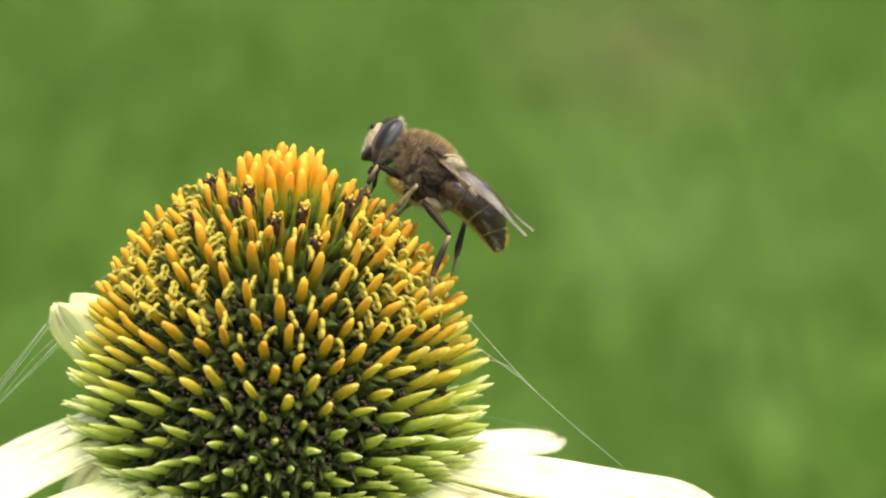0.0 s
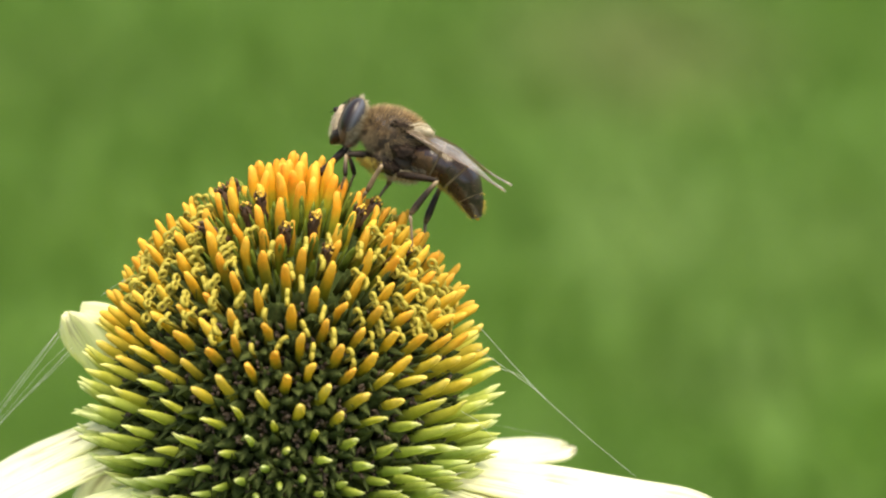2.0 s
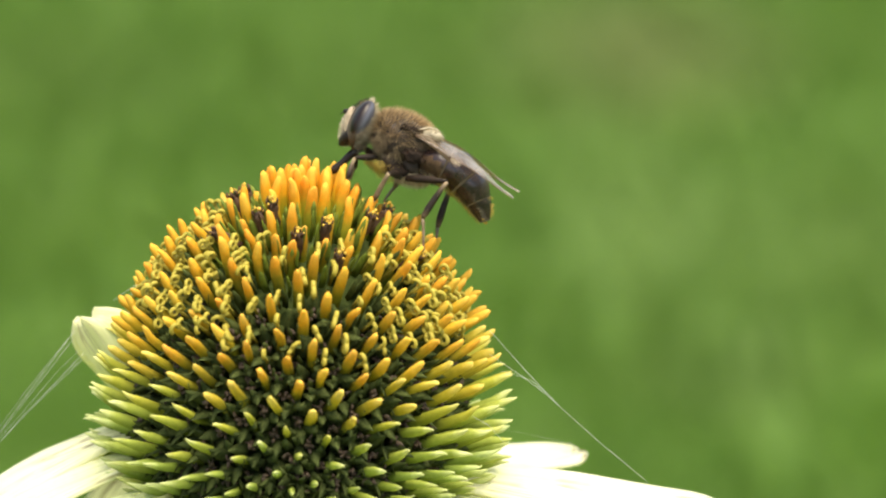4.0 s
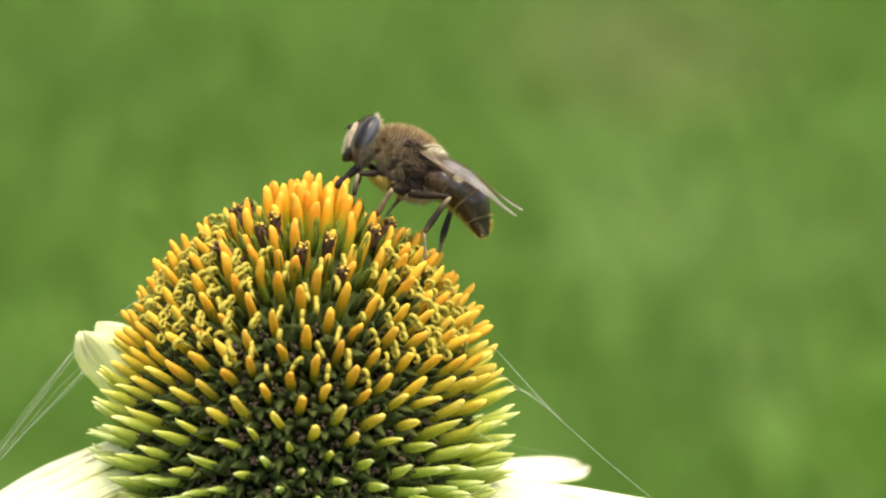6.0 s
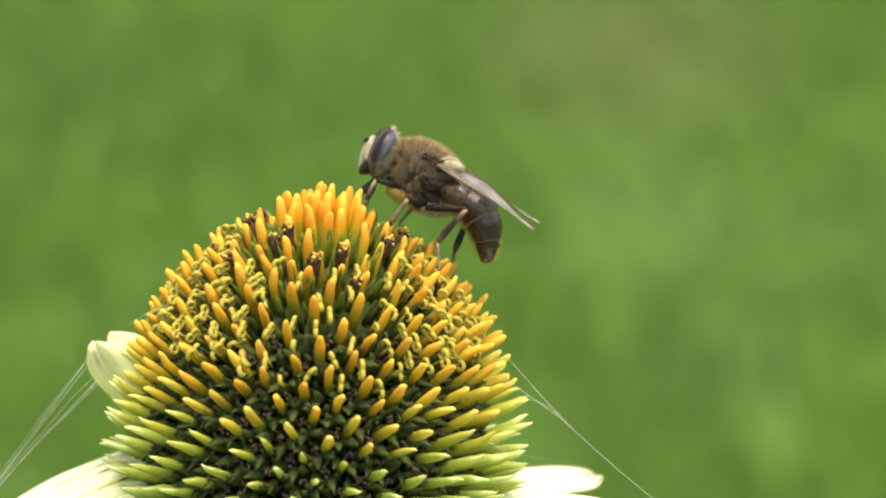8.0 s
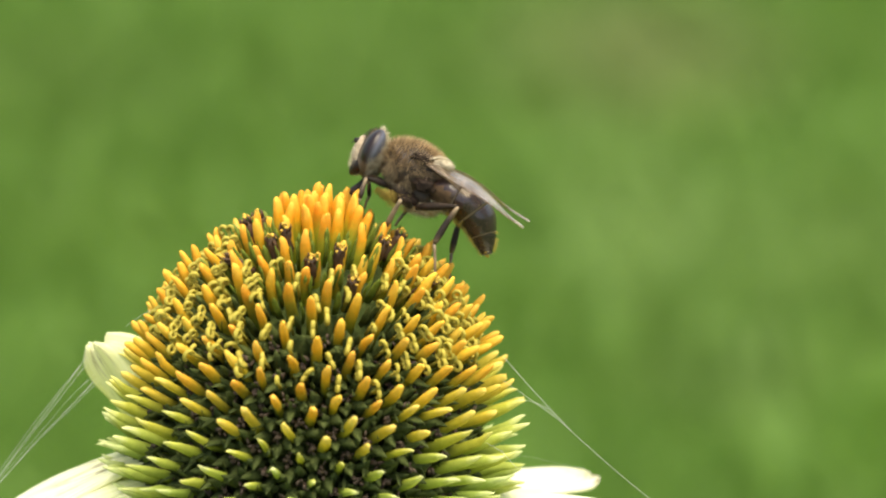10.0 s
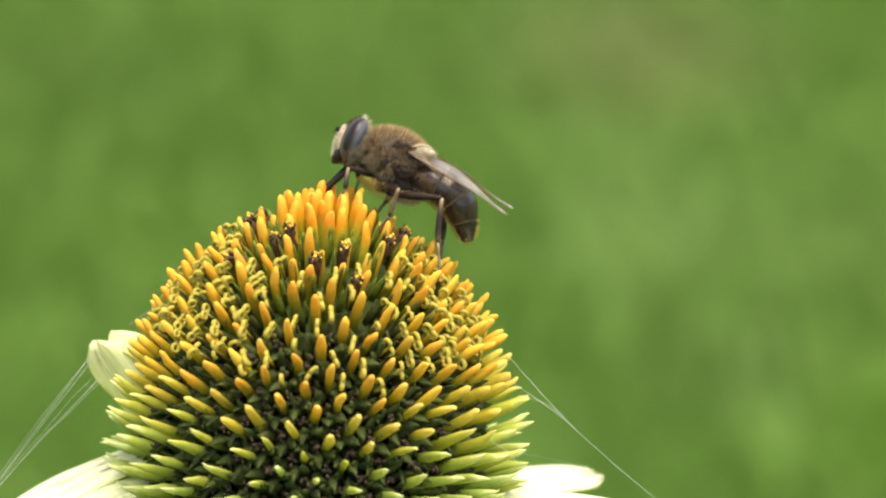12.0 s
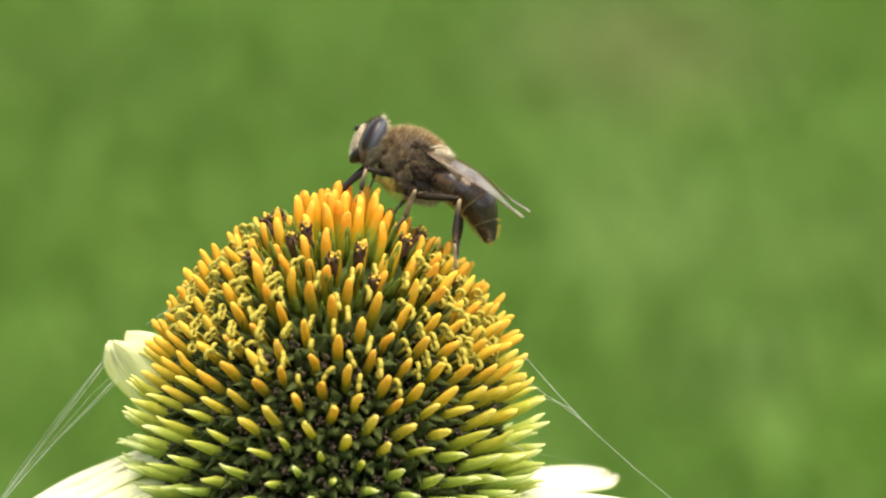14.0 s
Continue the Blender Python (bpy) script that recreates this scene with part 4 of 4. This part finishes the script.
    sweep(bm, [fly_at(648, 262), fly_at(640, 268), fly_at(630, 276), fly_at(622, 283), fly_at(617, 288)],
          [0.55 * MM, 0.68 * MM, 0.58 * MM, 0.36 * MM, 0.10 * MM], 12, 2.2, side=(0, 1, 0))
    part("mouth_edge", bm, BLACK, head, "shiny black mouth edge")
    for side in (-1, 1):
        bm = bmesh.new()
        ball(bm, fly_at(634, 229, 0.35 * side), (0.42 * MM, 0.22 * MM, 0.25 * MM), Matrix.Rotation(radians(30), 3, "Y"), 8, 10, 0.05)
        sweep(bm, [fly_at(630, 225, 0.4 * side), fly_at(619, 232, 0.6 * side)], [0.03 * MM, 0.012 * MM], 4)
        part("antenna", bm, BLACK, head, "short black antenna")
    part("fur", fringe(hc, (1.80 * MM, 2.2 * MM, 0.98 * MM), TURN65, 700, 0.5, 0.014, lambda d: d.x > 0.35, (0.2, 0, 0.25), 6), PALE_FUR, head)
    part("fur", fringe(fly_at(636, 258), (1.25 * MM, 1.15 * MM, 0.62 * MM), Matrix.Rotation(radians(-72), 3, "Y"), 500, 0.28, 0.012, lambda d: d.x < 0.2, (0, 0, 0), 7), PALE_FUR, head)
    part("fur", fringe(hc, (1.80 * MM, 2.2 * MM, 0.98 * MM), TURN65, 260, 0.35, 0.014, lambda d: d.z > 0.7, (0, 0, 0.2), 8), BLACK, head)
    part("fur", fringe(hc, (1.82 * MM, 2.2 * MM, 1.0 * MM), TURN65, 900, 0.26, 0.009, lambda d: d.y < -0.2 and d.x > -0.25, (0.3, 0, -0.1), 9, 0.6), SIDE_FUR, head)
    part("fur", fringe(hc, (1.82 * MM, 2.2 * MM, 1.0 * MM), TURN65, 900, 0.28, 0.009, lambda d: d.y < -0.2 and d.x > -0.15 and d.z < 0.1, (0.3, 0, -0.2), 19, 0.6), PALE_FUR, head)
    part("fur", fringe(fly_at(655, 283), (0.78 * MM, 0.95 * MM, 0.50 * MM), TURN65, 420, 0.30, 0.009, lambda d: True, (0.1, 0, -0.3), 10, 0.6), PALE_FUR, head)
    # abdomen, in overlapping plates that hinge on one another
    plates = []
    for i, s0 in enumerate(JOINTS):
        s1 = JOINTS[i + 1] + 0.03 if i < 3 else 1.0
        ob = part("abdomen_plate", abdomen_segment(max(0, s0 - 0.03), s1), SHELL, root, "glossy dark brown abdomen plate")
        ob.data.materials.append(EDGE)
        ob.data.materials.append(TAN)
        part("fur", grown(ob.data, 420, 0.34, 0.006, lambda c, w: abs(w.y) < 0.4 and w.z < -0.05, 30 + i), YELLOW_FUR if i else PALE_FUR, ob)
        part("fur", grown(ob.data, 90, 0.16, 0.004, lambda c, w: w.y < 0.2, 40 + i), SIDE_FUR, ob)
        plates.append(ob)
    bm = bmesh.new()
    for k in range(8):
        ball(bm, fly_at(864 + 2.2 * (k % 3), 424 + 1.6 * k % 9, -0.3 + 0.12 * k), [0.13 * MM] * 3, rings=5, segments=6, rough=0.4, seed=k)
    part("pollen", bm, POLLEN, plates[3], "yellow pollen on the tip")
    # wings
    wing(root, fly_at(755, 273, -2.35), fly_at(930, 389, -2.4), (0.05, 0.99, 0.04), 1.4, "clear brown-veined wing folded back")
    wing(root, fly_at(766, 268, 2.2), fly_at(944, 376, 2.2), (0.05, -0.99, 0.08), 1.5, "clear brown-veined wing folded back")
    return root, plates


fly, plates = build_fly()

# hip, lengths of thigh, shank and foot, bend of the knee, breadth
LEGS = {
    "near_front": (fly_at(690, 312, -0.9), 1.9, 1.6, 1.0, (-1.0, -0.3, 0.8), 0.24),
    "far_front": (fly_at(690, 312, 0.9), 1.9, 1.6, 1.0, (-1.0, 0.3, 0.8), 0.24),
    "near_mid": (fly_at(726, 346, -1.5), 1.7, 2.4, 1.4, (0.5, -1.0, 1.2), 0.27),
    "far_mid": (fly_at(724, 342, 1.0), 1.7, 2.4, 1.4, (0.5, 1.0, 0.6), 0.27),
    "near_hind": (fly_at(737, 350, -1.8), 3.3, 3.2, 2.5, (1.0, -0.35, 0.9), 0.27),
    "far_hind": (fly_at(748, 344, 1.6), 3.1, 3.2, 2.5, (1.0, 0.2, 0.4), 0.28),
}


def build_legs():
    made = {}
    for name, (hip, a, b, c, _, w) in LEGS.items():
        segs = []
        for piece, length, shape, material in (
                ("thigh", a, [(0, 0.8), (0.3, 1.15), (0.6, 1.0), (0.92, 0.62), (1, 0.5)], LEG),
                ("shank", b, [(0, 0.5), (0.12, 0.62), (0.45, 0.85), (0.75, 1.0), (0.92, 0.8), (1, 0.55)] if "hind" in name else [(0, 0.5), (0.12, 0.62), (0.5, 0.72), (0.8, 0.85), (1, 0.6)], SHANKS[0] if "mid" in name else SHANKS[1]),
                ("foot", c, [(0, 0.45), (0.2, 0.5), (0.24, 0.36), (0.45, 0.46), (0.49, 0.33), (0.7, 0.42), (0.74, 0.3), (0.93, 0.38), (1, 0.2)], LEG_PALE)):
            bm = bmesh.new()
            sweep(bm, [Vector((length * MM * s, 0, 0.05 * MM * math.sin(s * 3.1))) for s, _ in shape], [w * k * MM for _, k in shape], 8, 0.85)
            ob = part(piece, bm, material, fly, "dark brown leg segment" if piece != "foot" and "mid" not in name else "pale brown leg segment")
            rng = random.Random(len(name) * 7 + len(piece))
            tufts = []
            for _ in range(50):
                s = rng.random()
                r = w * MM * np.interp(s, [q[0] for q in shape], [q[1] for q in shape])
                d = Vector((0, rng.gauss(0, 1), rng.gauss(0, 1))).normalized()
                tufts.append((Vector((length * MM * s, 0, 0.05 * MM * math.sin(s * 3.1))) + d * r * 0.9, (d + Vector((0.6, 0, 0))).normalized() * rng.uniform(0.12, 0.26) * MM))
            tagged(part("bristle", hairs(tufts, 0.005 * MM), SIDE_FUR, ob), kind="stuff")
            segs.append(ob)
        made[name] = segs
    return made


legs = build_legs()
bm = bmesh.new()
sweep(bm, [Vector((0, 0, 0)), Vector((-0.9, 0, -0.7)) * MM, Vector((-1.5, 0, -1.25)) * MM, Vector((-1.95, 0, -1.65)) * MM, Vector((-2.25, 0, -1.95)) * MM],
      [0.34 * MM, 0.30 * MM, 0.24 * MM, 0.34 * MM, 0.16 * MM], 10)
proboscis = part("proboscis", bm, BLACK, fly, "stout black proboscis reaching into the cone")

# ---- what moves ----
DRIFT = [(0, 0, 0), (0.5, 1.5, 2), (1, 4, 5), (1.5, 6.5, 9), (2, 19.5, 15.5), (2.5, 29, 16), (3, 32, 17), (5.5, 50.5, 45), (6, 45, 51),
         (6.5, 50, 53.5), (7, 63, 60), (7.5, 68, 68), (10, 63, 70), (10.5, 55, 70), (11, 57, 67.5), (11.5, 65, 69), (12, 70, 67),
         (12.5, 78, 68), (13, 92, 68), (13.5, 98, 68.5), (14, 98.5, 67.5)]
FLIGHT = [(0, 764.3, 273.8, 7.3), (0.5, 750.6, 267.2, 5.3), (1, 741.4, 252.4, 5.2), (1.5, 709.4, 243.3, -3.2), (2, 705.5, 225.1, -2.4),
          (2.5, 710.8, 223.0, -1.1), (3, 713.6, 223.9, -1.3), (5.5, 733.4, 253.0, 0.1), (6, 729.0, 260.7, 0.1), (6.5, 738.0, 265.0, 0.5),
          (7, 748.3, 271.5, 0.0), (7.5, 758.8, 283.5, 0.0), (10, 741.0, 282.9, -0.5), (10.5, 722.0, 278.2, -1.5), (11, 702.9, 267.6, -3.1),
          (11.5, 704.4, 264.6, -1.7), (12, 709.4, 261.7, -1.3), (12.5, 716.9, 262.6, -1.7), (13, 731.9, 263.4, -1.1), (13.5, 738.8, 262.2, -1.0),
          (14, 742.0, 263.0, 0.0)]
TAIL = [(0, 882, 445), (0.2, 823, 467), (0.4, 881, 438), (0.5, 840, 458), (0.6, 835, 448), (0.8, 867, 425), (1, 838, 438), (1.2, 831, 427),
        (1.4, 812, 427), (1.5, 843, 403), (1.6, 854, 382), (1.8, 838, 408), (2, 843, 387), (2.2, 854, 375), (2.5, 863, 362), (2.6, 860, 364),
        (2.8, 823, 408), (3, 857, 377), (5.3, 854, 424), (5.5, 857, 420), (5.7, 825, 447), (6, 857, 420), (6.5, 872, 428), (6.9, 849, 454),
        (7, 847, 457), (7.3, 861, 462), (7.5, 859, 465), (9.8, 864, 457), (10, 860, 452)] + [
        (10.5, 832, 455), (10.7, 850, 450), (11, 825, 435), (11.5, 823, 438), (12, 828, 428), (12.5, 831, 437), (13, 862, 423), (13.5, 874, 412), (14, 868, 428)]
STEPS = {  # where each foot stands on the cone as it sways, in squares of the cone at rest
    "near_front": [(0, 640, 348), (0.5, 608, 348), (1, 606, 340), (1.5, 586, 321), (2, 584, 320), (2.5, 566, 306), (3, 563, 308), (5.5, 576, 318), (6, 573, 318),
                   (7, 573, 312), (10, 566, 304), (10.5, 560, 300), (11, 542, 294), (11.5, 533, 290), (14, 532, 292)],
    "far_front": [(0, 650, 352), (0.5, 622, 345), (1, 616, 320), (1.5, 618, 328), (2, 600, 316), (2.5, 580, 292), (10, 582, 300), (10.5, 580, 296), (11, 560, 276), (14, 555, 270)],
    "near_mid": [(0, 680, 392), (1, 686, 390), (1.5, 682, 385), (2, 611, 350), (2.5, 603, 356), (10.5, 601, 356), (11, 600, 342), (14, 598, 343)],
    "far_mid": [(0, 698, 388), (1.5, 696, 388), (2, 648, 340), (2.5, 640, 334), (10.5, 636, 330), (11, 592, 318), (14, 594, 318)],
    "near_hind": [(0, 757, 550), (0.5, 758, 550), (1, 753, 490), (1.5, 731, 440), (2, 709, 426), (2.5, 711, 426), (3, 710, 424), (5.5, 706, 422), (14, 706, 424)],
    "far_hind": [(0, 795, 514), (0.5, 795, 512), (1, 793, 511), (1.5, 745, 476), (2, 731, 440), (2.5, 730, 438), (10.5, 732, 438), (11, 711, 418), (14, 709, 416)],
}
TOE = {"near_front": (0.35, -0.15, 0.9), "far_front": (0.35, 0.2, 0.9), "near_mid": (0.62, -0.2, 0.78), "far_mid": (0.6, 0.2, 0.78),
       "near_hind": (0.0, 0.0, 1.0), "far_hind": (0.08, 0.1, 1.0)}
REST = [(0, 0.1), (1, 0.1), (1.5, 0.6), (2, 1.0), (3, 0.9), (5.5, 0.75), (7, 0.85), (7.5, 0.4), (10, 0.45), (10.5, 0.5), (11, 0.9), (14, 1.0)]


def knee_at(hip, ankle, a, b, pole):
    d = ankle - hip
    reach = min(max(d.length, abs(a - b) * 1.02), (a + b) * 0.995)
    d.normalize()
    x = (a * a - b * b + reach * reach) / (2 * reach)
    p = (pole - d * pole.dot(d)).normalized()
    return hip + d * x + p * math.sqrt(max(a * a - x * x, 0)), hip + d * reach


def bone(a, b):
    return Matrix.Translation(a) @ (b - a).to_track_quat("X", "Z").to_matrix().to_4x4()


def motions():
    times = [r[0] for r in DRIFT]
    drift = {t: (du, dv) for t, du, dv in DRIFT}
    lean = pose(0, 0, 0, LEAN_BACK, LEAN_SIDE, 0)
    sway = [(t, Matrix.Translation(SUBJECT @ spot(CONE_U + du, CONE_V + dv)) @ lean) for t, du, dv in DRIFT]
    walk(flower, sway)
    walk(web, [(t, Matrix.Translation(SUBJECT @ spot(CONE_U + du, CONE_V + dv)) @ pose(0, 0, 0, -TILT, 0, 0)) for t, du, dv in DRIFT])
    body = {t: SUBJECT @ Matrix.Translation(spot(u, v, FLY_Y)) @ pose(0, 0, 0, 0, a, 0) for t, u, v, a in FLIGHT}
    walk(fly, list(body.items()))
    inside = {t: (m @ Matrix.Scale(FLY_SIZE, 4)).inverted() for t, m in body.items()}
    # the abdomen curls under and stretches: one bend, shared by its joints
    joints = [fly_at(u, v) for u, v in JOINT_AT]
    tip0 = fly_at(866, 430)

    ways = [(b - a).normalized() for a, b in zip(joints, joints[1:] + [tip0])]

    def chain(bend, slide=0.0):
        m, out = Matrix.Identity(4), []
        for k, (j, share) in enumerate(zip(joints, (0.30, 0.25, 0.25, 0.20))):
            m = m @ Matrix.Translation(j) @ Matrix.Rotation(radians(bend * share), 4, "Y") @ Matrix.Translation(-j)
            if k:
                m = m @ Matrix.Translation(ways[k - 1] * slide / 3)
            out.append(m)
        return out
    curls = {}
    for t, u, v in TAIL:
        held = [np.interp(t, times, column) for column in list(zip(*FLIGHT))[1:]]
        goal = (SUBJECT @ Matrix.Translation(spot(held[0], held[1], FLY_Y)) @ pose(0, 0, 0, 0, held[2], 0) @ Matrix.Scale(FLY_SIZE, 4)).inverted() @ (SUBJECT @ spot(u, v, FLY_Y))
        best = min(((q, w) for q in range(-60, 90, 2) for w in np.arange(-1.2, 0.5, 0.1)), key=lambda c: (chain(c[0], c[1] * MM)[3] @ tip0 - goal).length + 0.000004 * abs(c[0]))
        curls[t] = chain(best[0], best[1] * MM)
    for i, plate in enumerate(plates):
        walk(plate, [(t, m[i]) for t, m in curls.items()])
    for name, (hip, a, b, c, pole, w) in LEGS.items():
        ts, us, vs = zip(*STEPS[name])
        rows = ([], [], [])
        for t in times:
            du, dv = drift[t]
            y = FLY_Y + (-1 if "near" in name else 1) * (2.6 if "hind" in name else 1.6)
            foot = inside[t] @ (SUBJECT @ spot(np.interp(t, ts, us) + du, np.interp(t, ts, vs) + dv, y))
            ankle = foot + Vector(TOE[name]).normalized() * c * MM
            knee, ankle = knee_at(hip, ankle, a * MM, b * MM, Vector(pole))
            rows[0].append((t, bone(hip, knee)))
            rows[1].append((t, bone(knee, ankle)))
            rows[2].append((t, bone(ankle, foot)))
        for ob, r in zip(legs[name], rows):
            walk(ob, r)
    ts, es = zip(*REST)
    walk(proboscis, [(t, Matrix.Translation(fly_at(650, 296) + Vector((0.75, 0, 0.62)) * MM * 2.3 * (1 - np.interp(t, ts, es)))) for t in times])


motions()
